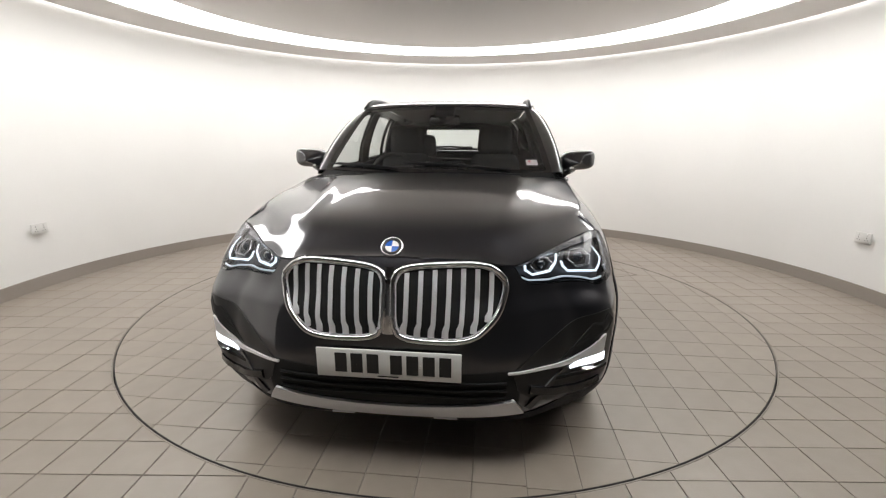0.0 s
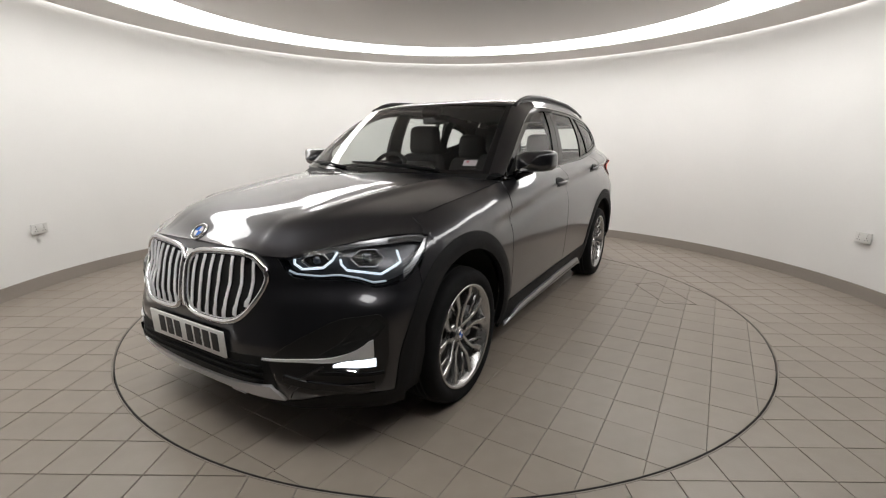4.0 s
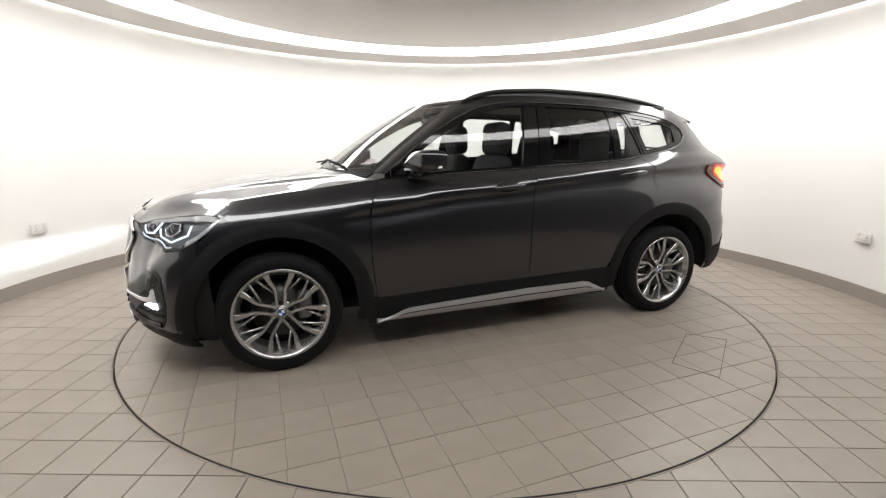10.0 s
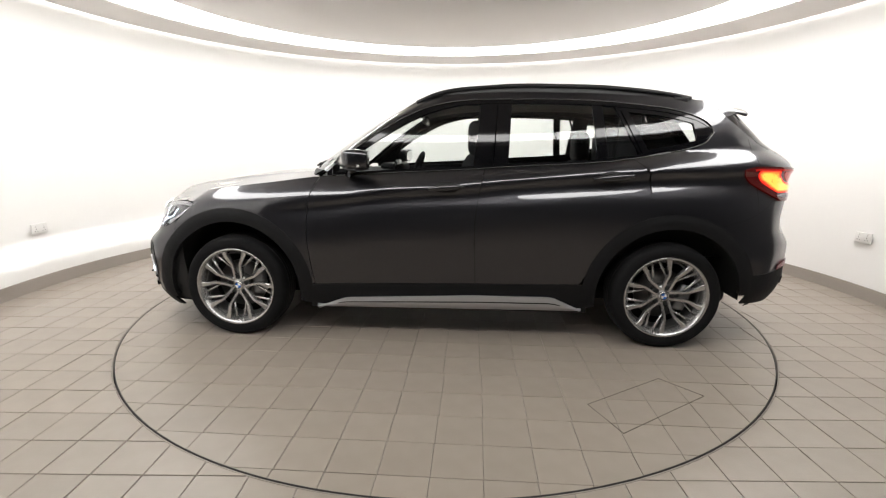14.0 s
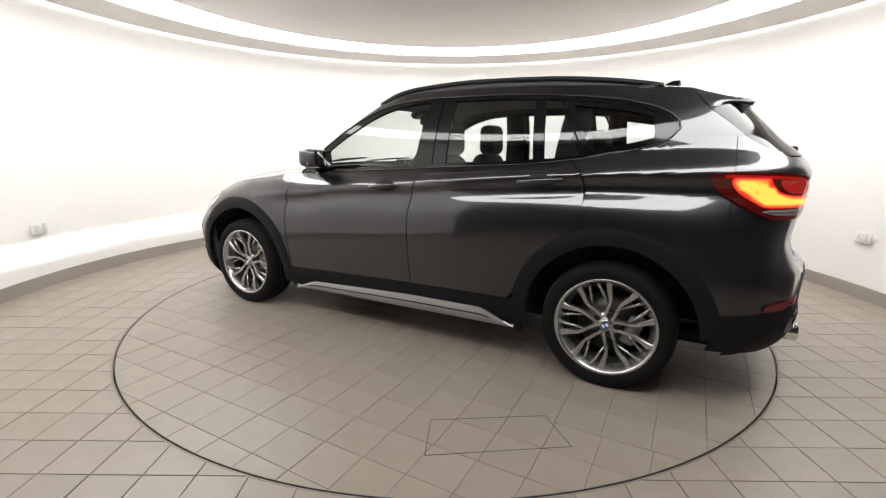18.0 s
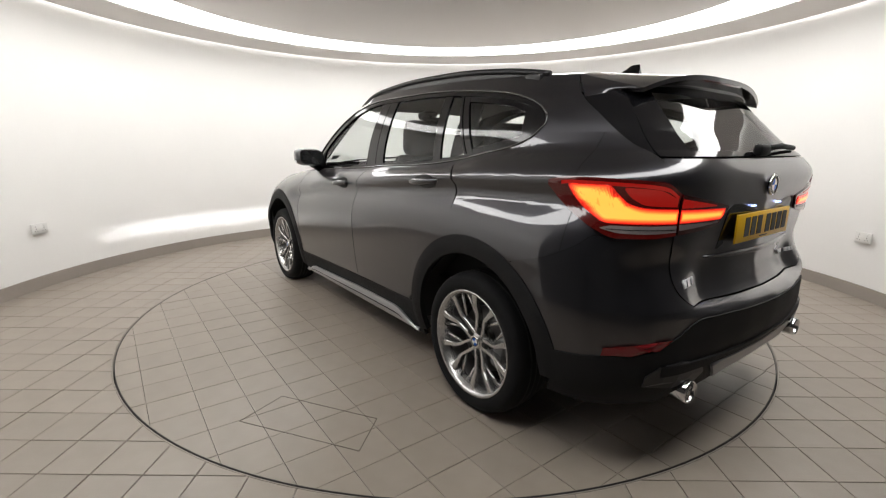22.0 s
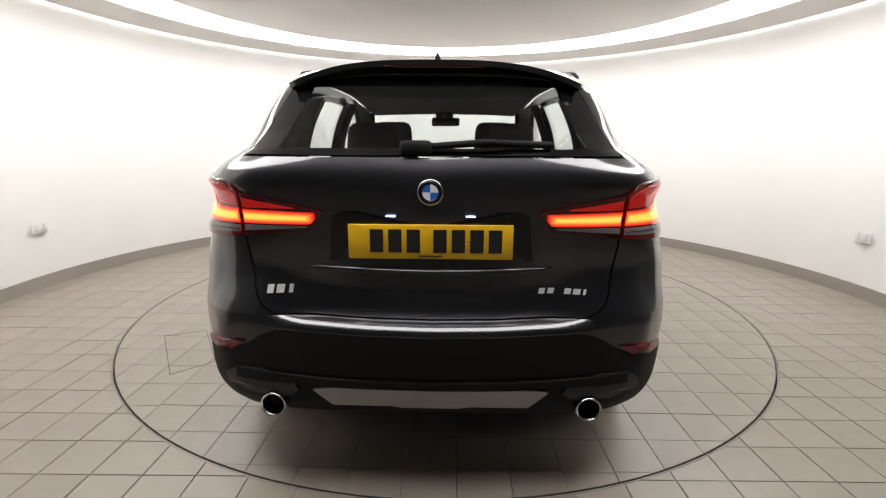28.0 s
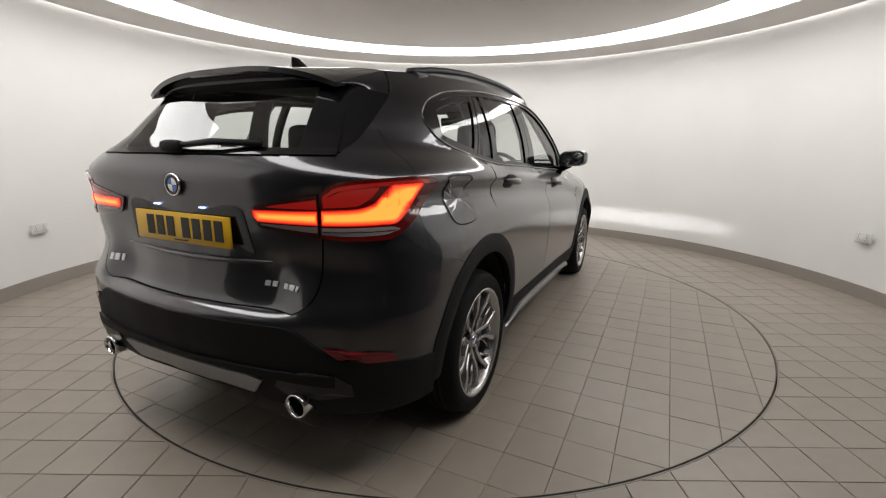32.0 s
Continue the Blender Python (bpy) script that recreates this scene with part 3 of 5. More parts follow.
    fin_edge = curve((1.0, 24.8), (1.165, 26.5), (1.181, 26.86), (1.215, 28.5), (1.263, 30.0))
    seam_a = curve((20.0, 0.908), (30.0, 0.908), *((angle_of(x, side(x, seam_x(x))), seam_x(x)) for x in np.linspace(-1.573, -1.905, 9)))

    def corner_low(s, t):
        z = lerp(0.85, 1.257, t)
        for _ in range(5):
            edge = fin_edge(z) if z > 1.0 else corner(z)
            a = lerp(angle_of(-1.803, side(-1.803, z)), edge, s)
            z = lerp(seam_a(a) + 0.002, 1.257, t)
        return rear(a, z)
    pillar_x = curve((1.259, -1.838), (1.32, -1.762), (1.387, -1.678), (1.44, -1.63), (1.49, -1.592))

    def corner_top(s, t):
        z1 = ROOF_SIDE(lerp(-1.5745, -1.592, s))
        z = lerp(1.256, z1, t)
        xa = TIP_LOW(z) if z < 1.303 else TIP_HIGH(z)
        x = lerp(xa, pillar_x(z) + 0.0015, s)
        return Vector((x, side(x, z), z))
    pair("rear_corner_panel", sheet(corner_low, 24, 24), PAINT, P)
    pair("rear_pillar", sheet(corner_top, 16, 16), PAINT, P)

    def fin_panel(s, t):
        af = curve((0.0, 26.9), (0.17, 28.6), (0.40, 30.1), (0.72, 32.0), (1.0, 33.6))(t)
        zf = curve((0.0, 1.183), (0.17, 1.217), (0.40, 1.265), (0.72, 1.332), (1.0, 1.389))(t)
        return rear(lerp(26.55, af, s), lerp(lerp(1.180, 1.412, t), zf, s), 0.001)
    pair("rear_fin", sheet(fin_panel, 10, 16, 0.006), GLOSSBLACK, P, "gloss black fin beside the rear window")
    # rail over the windows and the front pillar
    pair("roof_side", skin(const(-0.02), const(-1.574), lambda x: DLO_TOP(x) + 0.012, ROOF_SIDE, 50, 4, 0, 0.008), PAINT, P)

    def a_pillar(s, t):
        x_low = lerp(0.735, -0.02, t)
        z_low = DLO_TOP(x_low) + 0.010
        lo = Vector((x_low, side(x_low, z_low), z_low))
        e = screen(1, min(1.0, t / 0.82)) if t < 0.82 else Vector((lerp(0.210, -0.02, (t - 0.82) / 0.18), lerp(0.585, side(-0.02, ROOF_SIDE(-0.02)), (t - 0.82) / 0.18), lerp(1.471, ROOF_SIDE(-0.02), (t - 0.82) / 0.18)))
        m = lerp(lo, e, s)
        m.y += 0.012 * math.sin(math.pi * s) * min(1.0, (1 - t) * 4)
        m.z += 0.006 * math.sin(math.pi * s) * min(1.0, (1 - t) * 4)
        return m
    pair("front_pillar", sheet(a_pillar, 6, 30, 0.008), PAINT, P)
    part("roof_panel", sheet(roof, 40, 50, 0.004), PAINT, P)
    part("bonnet", sheet(hood, 60, 50, 0.012), PAINT, P)
    # nose
    def bumper(s, t):
        u = 2 * s - 1
        z = lerp(0.20, 0.80, t)
        for _ in range(4):
            xe = max(1.70, 1.335 + math.sqrt(max(0.0, 0.45**2 - (z - HUB_Z) ** 2)))
            a = u * angle_of(xe, side(xe, z))
            zt = LIP(min(0.77, abs(polar(a, 0.8).y))) - 0.006
            if abs(a) > 18.9:
                zt = min(zt, LAMP_LO(abs(a)) - 0.002)
            z = lerp(0.20, zt, t)
        return polar(a, z)
    part("front_bumper", sheet(bumper, 140, 30, 0.012), PAINT, P)
    # tail
    def gate(s, t):
        u = 2 * s - 1
        z = lerp(0.655, 1.165, t)
        return rear(u * (corner(z) - 0.16), z)
    part("tailgate", sheet(gate, 60, 40, 0.003), PAINT, P)

    def rear_glass(s, t):
        u = 2 * s - 1
        z = lerp(1.172, 1.432, t)
        return rear(u * (corner(z) - 0.12), z)
    part("rear_window", sheet(lambda a, b: rear_glass(lerp(0.098, 0.902, a), lerp(0.07, 0.93, b)), 40, 12, 0.004), GLASS, P, "tinted rear window")
    part("rear_window_surround", ring_sheet(rear_glass, 0.10, 0.08), GLOSSBLACK, P, "gloss black rear window edge")

    def arch_end(z):
        return min(-1.56, -1.335 - math.sqrt(max(0.0, 0.47**2 - (z - HUB_Z) ** 2)))

    def rbump(s, t):
        u = 2 * s - 1
        z = lerp(0.32, 0.652, t)
        xe = arch_end(z)
        return rear(u * angle_of(xe, side(xe, z)), z)

    def bump_corner(s, t, sg=1):
        z = lerp(0.652, 0.85, t)
        for _ in range(5):
            xe = arch_end(z)
            a = lerp(corner(z) + 0.10, angle_of(xe, side(xe, z)), s)
            z = lerp(0.652, seam_a(a), t)
        q = rear(a, z)
        q.y *= sg
        return q
    part("rear_bumper", join(sheet(rbump, 90, 20, 0.0), sheet(bump_corner, 40, 16, 0.0), sheet(lambda a, b: bump_corner(a, b, -1), 40, 16, 0.0)), PAINT, P)
    # glass, its black surrounds and pillars
    part("windscreen", sheet(lambda a, b: screen(lerp(0.025, 0.975, a), lerp(0.03, 0.97, b)), 40, 24, 0.004), GLASS, P, "clear windscreen")
    part("windscreen_surround", ring_sheet(lambda a, b: screen(a, b, 0.001), 0.027, 0.033), GLOSSBLACK, P, "gloss black windscreen edge")
    lo_in, hi_in = (lambda x: DLO_LOW(x) + 0.014), (lambda x: DLO_TOP(x) - 0.012)
    lo_out, hi_out = (lambda x: DLO_LOW(x) - 0.002), (lambda x: DLO_TOP(x) + 0.010)
    panes = (("front_side_window", lambda t: lerp(0.585, 0.50, t), lambda t: lerp(-0.168, -0.215, t)), ("rear_side_window", lambda t: lerp(-0.362, -0.378, t), lambda t: lerp(-0.900, -0.868, t)), ("rear_vent_window", lambda t: lerp(-0.945, -0.915, t), lambda t: lerp(-1.143, -1.000, t)), ("quarter_window", lambda t: lerp(-1.185, -1.05, t), lambda t: lerp(-1.475, -1.455, t)))
    for nm, xa, xb in panes:
        last = nm == "quarter_window"
        pair(nm, skin(xa, xb, (lambda x: lo_in(x) + 0.016) if last else lo_in, (lambda x: hi_in(x) - 0.026) if last else hi_in, 30, 14, -0.012, 0.003), GLASS, P)
    pair("quarter_window_frame", skin(const(-1.055), const(-1.573), lambda x: DLO_TOP(x) - 0.042, lambda x: DLO_TOP(x) - 0.008, 30, 4, -0.006, 0.010), GLOSSBLACK, P)
    pair("quarter_window_frame", skin(const(-1.185), const(-1.573), lambda x: DLO_LOW(x) + 0.010, lambda x: DLO_LOW(x) + 0.036, 30, 4, -0.006, 0.010), GLOSSBLACK, P)
    # window frames: upper and lower bars, then the posts between the panes
    pair("window_top_frame", skin(const(0.735), const(-1.573), lambda x: max(DLO_LOW(x), DLO_TOP(x) - 0.015 - 0.022 * min(1.0, max(0.0, (x + 0.1) / 0.4))), hi_out, 90, 3, -0.002, 0.014), GLOSSBLACK, P, "gloss black window frame")
    pair("waist_trim", skin(const(0.735), const(-1.573), lo_out, lambda x: min(DLO_TOP(x), DLO_LOW(x) + 0.016), 90, 3, 0.002, 0.014), GLOSSBLACK, P, "gloss black waistline trim")
    pair("mirror_sail", skin(const(0.735), lambda t: lerp(0.578, 0.50, t), DLO_LOW, DLO_TOP, 12, 6, -0.004, 0.012), PLASTIC, P)
    posts = ((-0.160, -0.207, -0.277, -0.300), (-0.283, -0.306, -0.370, -0.386), (-0.893, -0.861, -0.952, -0.922), (-1.135, -0.992, -1.150, -1.012), (-1.158, -1.020, -1.195, -1.060))
    for a0, a1, b0, b1 in posts:
        pair("window_post", skin(lambda t, a0=a0, a1=a1: lerp(a0, a1, t), lambda t, b0=b0, b1=b1: lerp(b0, b1, t), lambda x: DLO_LOW(x) + 0.012, lambda x: DLO_TOP(x) - 0.01, 4, 12, -0.005, 0.014), GLOSSBLACK, P)
    pair("quarter_window_edge", skin(lambda t: lerp(-1.468, -1.448, t), const(-1.573), lambda x: DLO_LOW(x) + 0.008, lambda x: DLO_TOP(x) - 0.006, 8, 8, -0.0045, 0.012), GLOSSBLACK, P)
    # a raised bead added round the side windows, to catch a thin highlight line
    bead = [(x, DLO_TOP(x) + 0.010) for x in np.linspace(0.70, -1.56, 60)] + [(x, DLO_LOW(x) - 0.001) for x in np.linspace(-1.57, 0.70, 50)]
    pair("highlight_bead", tube([Vector((x, side(x, z, 0.001), z)) for x, z in bead], 0.0042, 6, True), BEADBLACK, P)
    # sill and arches
    pair("sill_cladding", skin(const(0.86), const(-0.88), lambda x: 0.19, lambda x: sill_z(x) - 0.004, 30, 8, 0.004, 0.02), PLASTIC, P, "charcoal plastic sill cladding")
    for hub, nm in ((1.335, "front_arch_trim"), (-1.335, "rear_arch_trim")):
        def arch(s, t, hub=hub):
            ang = radians(lerp(-12, 192 if hub > 0 else 177, s))
            r = lerp(0.418, 0.502, t)
            x, z = hub + r * math.cos(ang), HUB_Z + 0.004 + r * math.sin(ang)
            z = max(z, 0.2)
            return Vector((x, side(x, z, 0.009 - 0.005 * abs(2 * t - 1)), z))
        pair(nm, sheet(arch, 48, 4, 0.03), PLASTIC, P, "charcoal plastic wheel arch trim")
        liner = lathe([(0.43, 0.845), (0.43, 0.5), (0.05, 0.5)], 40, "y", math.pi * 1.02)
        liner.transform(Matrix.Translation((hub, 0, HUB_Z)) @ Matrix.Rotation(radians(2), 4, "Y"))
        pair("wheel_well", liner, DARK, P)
    return car


def on_nose(a, z, off=0.0):
    return polar(a, z, False, off)


def nose_yz(y, z, off=0.0):
    return Vector((end_x(y, z, False, off), y, z))


def shape_on(fn, outline, off, depth=0.008):
    """A filled outline of (u, v) laid on a surface fn(u, v, off), with a folded edge."""
    bm = bmesh.new()
    vs = [bm.verts.new(fn(p[0], p[1], off)) for p in outline]
    c = sum((Vector((p[0], p[1])) for p in outline), Vector((0, 0))) / len(outline)
    mid = []
    for p in outline:
        q = c + (Vector((p[0], p[1])) - c) * 0.5
        mid.append(bm.verts.new(fn(q.x, q.y, off)))
    mv = bm.verts.new(fn(c.x, c.y, off))
    base = [bm.verts.new(fn(p[0], p[1], off - depth)) for p in outline]
    n = len(vs)
    for i in range(n):
        k = (i + 1) % n
        bm.faces.new((vs[i], vs[k], mid[k], mid[i]))
        bm.faces.new((mid[i], mid[k], mv))
        bm.faces.new((base[i], base[k], vs[k], vs[i]))
    bmesh.ops.recalc_face_normals(bm, faces=bm.faces[:])
    return bm


def band(s, a0, a1, lo, hi, off, depth, back=False, ns=18, nt=5):
    """A panel between two lines of the angle, on side s of the nose or tail."""
    return wrap(s * a0, s * a1, lo, hi, ns, nt, off, depth, back)


def strip_on(fn, pts, half, off, depth=0.006):
    """A band of half width along (u, v) points on a surface; half may change along it."""
    bm = bmesh.new()
    rows = []
    P3 = [fn(u, v, off) for u, v in pts]
    n = len(pts)
    for i, p in enumerate(P3):
        d = (P3[min(n - 1, i + 1)] - P3[max(0, i - 1)]).normalized()
        nrm = (fn(pts[i][0], pts[i][1], off + 0.01) - p).normalized()
        w = d.cross(nrm).normalized() * (half(i / (n - 1)) if callable(half) else half)
        rows.append([bm.verts.new(q) for q in (p + w - nrm * depth, p + w * 0.8, p - w * 0.8, p - w - nrm * depth)])
    for i in range(n - 1):
        for k in range(3):
            bm.faces.new((rows[i][k], rows[i + 1][k], rows[i + 1][k + 1], rows[i][k + 1]))
    bm.faces.new(rows[0])
    bm.faces.new(rows[-1][::-1])
    bmesh.ops.recalc_face_normals(bm, faces=bm.faces[:])
    return bm


def fine(pts, n=6):
    """An open smooth line through points."""
    out = []
    for i in range(len(pts) - 1):
        p0, p1, p2, p3 = (Vector(pts[min(len(pts) - 1, max(0, i + k - 1))]) for k in range(4))
        for j in range(n):
            t = j / n
            out.append(0.5 * ((2 * p1) + (p2 - p0) * t + (2 * p0 - 5 * p1 + 4 * p2 - p3) * t * t + (3 * p1 - p0 - 3 * p2 + p3) * t**3))
    out.append(Vector(pts[-1]))
    return out


def straight(pts, n=5):
    out = []
    for a, b in zip(pts, pts[1:]):
        for j in range(n):
            out.append(Vector(a).lerp(Vector(b), j / n))
    out.append(Vector(pts[-1]))
    return out


def roundel(parent, name, at, normal_turn, r=0.041):
    """A round badge: chrome rim, black band, blue and white quarters."""
    b = part(name, lathe([(0.001, -0.006), (r, -0.006), (r, 0.002), (r - 0.002, 0.005), (r - 0.005, 0.005), (r - 0.006, 0.003), (0.001, 0.003)], 40, "z"), CHROME, parent, "round chrome-rimmed badge in blue, white and black")
    b.matrix_local = Matrix.Translation(at) @ normal_turn
    part("band", lathe([(r * 0.60, 0.0032), (r * 0.60, 0.0045), (r - 0.0055, 0.0045), (r - 0.0055, 0.0032)], 40, "z"), GLOSSBLACK, b)
    for i in range(4):
        q = lathe([(0.0005, 0.0045), (r * 0.59, 0.0040)], 10, "z", math.pi / 2)
        q.transform(Matrix.Rotation(i * math.pi / 2, 4, "Z"))
        part("quarter", q, BLUE if i % 2 else BADGEWHITE, b)
    return b


def plate(parent, name, at, turn, colour, label):
    p = part(name, box(0.52, 0.008, 0.111, (0, 0, 0), 0.003), colour, parent, label)
    p.matrix_local = Matrix.Translation(at) @ turn
    x = -0.195
    for i, w in enumerate((0.05, 0.05, 0.05, 0.0, 0.05, 0.05, 0.05, 0.05)):
        if w:
            part("character_bar", box(0.042, 0.002, 0.074, (x + 0.025, -0.005, 0.003)), INK, p)
        x += 0.058 if w else 0.026
    part("maker_bar", box(0.075, 0.002, 0.004, (0.0, -0.005, -0.045)), INK, p)
    for sx in (-0.115, 0.115):
        part("screw", lathe([(0.0005, 0.002), (0.006, 0.002), (0.006, 0.0)], 12, "y"), colour, p).location = (sx, -0.0062, 0.0)
    return p


def front_details(P):
    # kidney grilles
    outline = [(0.016, 0.690), (0.018, 0.752), (0.055, 0.787), (0.180, 0.801), (0.315, 0.800), (0.378, 0.772), (0.408, 0.722), (0.385, 0.635), (0.330, 0.568), (0.270, 0.542), (0.160, 0.537), (0.060, 0.547), (0.022, 0.585)]
    sm = [(v.x, v.y) for v in rounded([Vector((a, b)) for a, b in outline], 5)]

    def span(y):
        zs = []
        for (y0, z0), (y1, z1) in zip(sm, sm[1:] + sm[:1]):
            if (y0 - y) * (y1 - y) < 0 or y0 == y:
                zs.append(lerp(z0, z1, (y - y0) / (y1 - y0) if y1 != y0 else 0))
        return min(zs), max(zs)
    for s in (1, -1):
        fn = lambda y, z, off, s=s: nose_yz(s * y, z, off)
        g = part("grille", shape_on(fn, sm, 0.003, 0.008), DARK, P, "black grille with satin upright slats and a chrome frame")
        pts = [nose_yz(s * y, z, 0.009) for y, z in sm]
        part("chrome_frame", tube(pts, 0.0108, 8, True), CHROME, g)
        pts = [nose_yz(s * lerp(0.21, y, 0.955), lerp(0.67, z, 0.94), 0.006) for y, z in sm]
        part("inner_frame", tube(pts, 0.005, 6, True), SATIN, g)
        for i in range(7):
            y = lerp(0.060, 0.352, i / 6)
            z0, z1 = span(y)
            z0, z1 = z0 + 0.016, z1 - 0.016
            half = lambda k: 0.0088 if 0.2 < k else 0.0118
            part("slat", strip_on(fn, [(y + 0.004 * math.sin(2.2 * k) - (0.006 if k < 0.2 else 0), lerp(z0, z1, k)) for k in (0, 0.1, 0.2, 0.28, 0.4, 0.55, 0.7, 0.85, 1.0)], half, 0.012, 0.003), SATIN, g)
    part("grille_bridge", sheet(lambda a, b: nose_yz(lerp(-0.02, 0.02, a), lerp(0.56, 0.79, b), 0.009 + 0.004 * math.sin(math.pi * a)), 6, 10, 0.012), CHROME, P)
    part("camera_lens", lathe([(0.0005, 0.004), (0.008, 0.004), (0.010, 0.0)], 16, "x"), GLOSSBLACK, P).matrix_local = Matrix.Translation(nose_yz(0, 0.745, 0.014))
    # badge on the bonnet
    roundel(P, "front_badge", Vector((2.062, 0, 0.851)), Matrix.Rotation(radians(44), 4, "Y") @ Matrix.Rotation(radians(90), 4, "Z"))
    # lower centre: black intake, plate, silver guard
    part("lower_intake", wrap(-19.0, 19.0, const(0.25), lambda a: 0.405 + 0.02 * (a / 18.5), 24, 5, 0.003, 0.006), DARK, P, "black lower air intake")
    for z in (0.322, 0.352, 0.380):
        part("intake_slat", tube([on_nose(a, z, 0.008) for a in np.linspace(-17, 17, 20)], 0.0055, 6), PLASTIC, P)
    plate(P, "number_plate", Vector((2.163, 0, 0.446)), Matrix.Rotation(radians(90), 4, "Z") @ Matrix.Rotation(radians(3), 4, "X"), PLATEWHITE, "white front number plate with black characters")
    part("skid_guard", wrap(lambda t: -lerp(20.2, 18.2, t), lambda t: lerp(20.2, 18.2, t), lambda a: 0.197 + 0.040 * (a / 19.5) ** 2, lambda a: 0.262 + 0.050 * (a / 19.5) ** 2, 40, 5, 0.014, 0.016), SATIN, P, "satin silver front skid guard")
    for a in (-8.5, 8.5):
        part("guard_tab", box(0.02, 0.09, 0.008, on_nose(a, 0.199, 0.008), 0.003), SATIN, P)
    part("chin_trim", wrap(-39, 39, lambda a: 0.170, lambda a: 0.215 + 0.055 * min(1.0, max(0, (a - 18) / 10)), 40, 5, 0.004, 0.012), PLASTIC, P, "charcoal plastic chin trim")
    for s in (1, -1):
        fn = lambda a, z, off, s=s: on_nose(s * a, z, off)
        # side intake, with the silver blade and the low light
        # The black also covers the painted concave panel, for its shade.
        k = part("side_intake", band(s, 18.0, 36.4, curve((18.0, 0.412), (18.6, 0.35), (22.0, 0.30), (27.0, 0.262), (32.0, 0.272), (35.8, 0.345), (36.4, 0.42)), curve((18.0, 0.418), (20.8, 0.468), (24.5, 0.520), (28.1, 0.564), (31.0, 0.585), (35.0, 0.600), (36.4, 0.565)), 0.0035, 0.008, False, 26, 8), INTAKE, P, "side air intake and the shaded panel beside it, in black")
        part("intake_shelf", strip_on(fn, straight([(20.5, 0.345), (25.0, 0.318), (29.0, 0.302), (34.0, 0.312)], 6), 0.017, 0.013, 0.012), GLOSSBLACK, k)
        part("intake_shelf", strip_on(fn, straight([(25.0, 0.368), (30.0, 0.358), (35.5, 0.365)], 6), 0.008, 0.010, 0.01), PLASTIC, k)
        # Flat patch: the darkness of the recess put in as colour.
        part("intake_shade", shape_on(fn, [(25.8, 0.436), (28.8, 0.478), (31.6, 0.552), (34.6, 0.586), (35.9, 0.555), (34.8, 0.518), (32.8, 0.484), (30.4, 0.452), (28.0, 0.434)], 0.0065, 0.004), DARK, k, "flat black patch for shade in the intake mouth")
        part("blade", band(s, 17.2, 34.0, curve((17.2, 0.413), (24.0, 0.410), (27.6, 0.407), (30.0, 0.416), (34.2, 0.432)), curve((17.2, 0.420), (22.0, 0.421), (27.6, 0.426), (30.0, 0.442), (32.0, 0.470), (33.6, 0.502), (34.2, 0.506)), 0.012, 0.010, False, 24, 3), SATIN, k, "satin silver blade")
        part("low_light", band(s, 27.8, 34.3, curve((27.8, 0.388), (30.0, 0.388), (34.3, 0.396)), curve((27.8, 0.397), (29.0, 0.406), (31.5, 0.417), (34.3, 0.428)), 0.012, 0.006, False, 16, 3), LOWGLOW, k, "lit white daytime light")
        # painted fin between guard and side intake
        part("bumper_fin", strip_on(fn, fine([(20.6, 0.262), (21.6, 0.300), (23.2, 0.338), (25.0, 0.372), (26.4, 0.392)], 6), lambda q: 0.016 * (1 - 0.7 * q), 0.010, 0.010), PAINT, P)
        # headlamp
        hi, lo = LAMP_HI, LAMP_LO
        h = part("headlamp", band(s, 19.0, 45.3, lo, hi, -0.050, 0.0, False, 36, 8), LAMPHOUSE, P, "headlamp with lit white rings behind a clear cover")
        for edge, nm in ((lo, "lower_wall"), (hi, "upper_wall")):
            part(nm, sheet(lambda a, b: on_nose(s * lerp(19.0, 45.3, a), edge(lerp(19.0, 45.3, a)), lerp(-0.052, 0.0, b)), 36, 2), GLOSSBLACK, h)
        part("brow", sheet(lambda a, b: on_nose(s * lerp(20.5, 43.5, a), hi(lerp(20.5, 43.5, a)) - lerp(0.004, 0.020 + 0.010 * a, b), lerp(-0.004, -0.024, b)), 30, 3, 0.003), LAMPSILVER, h, "satin grey brow")
        part("inner_reflector", strip_on(fn, straight([(37.0, hi(37.0) - 0.020), (41.5, hi(41.5) - 0.014), (44.2, hi(44.2) - 0.010)], 4), lambda q: 0.0125 * (1 - 0.6 * q), -0.010, 0.012), LAMPSILVER, h, "silver inner reflector")
        part("outer_reflector", band(s, 39.4, 44.7, lambda a: lo(a) + 0.004, lambda a: min(hi(a) - 0.006, lo(a) + 0.034), -0.012, 0.010, False, 16, 3), LAMPSILVER, h, "silver outer reflector")
        part("inner_shelf", band(s, 20.6, 38.8, lambda a: lo(a) + 0.006, lambda a: lo(a) + 0.018, -0.014, 0.012, False, 24, 2), LENSGREY, h)
        for a0, z0, sc in ((24.6, 0.772, 0.95), (33.4, 0.778, 1.15)):
            hexa = lambda k, q0=0.0: [(a0 + 2.5 * sc * k * math.cos(q + q0), z0 + 0.028 * sc * k * math.sin(q + q0)) for q in np.linspace(0, math.tau, 7)[:-1]]
            pj = part("projector", shape_on(fn, hexa(0.92), -0.034, 0.012), DARK, h)
            part("rim", tube([fn(u, v, -0.022) for u, v in hexa(1.0)], 0.0035, 6, True), LAMPSILVER, pj)
            ball = lathe([(0.0005, 0.012), (0.008 * sc, 0.0105), (0.015 * sc, 0.006), (0.019 * sc, 0.0)], 24, "x")
            part("lens", ball, LENSBLUE, pj).matrix_local = Matrix.Translation(fn(a0, z0, -0.030)) @ Matrix.Rotation(radians(s * a0 * 0.8), 4, "Z")
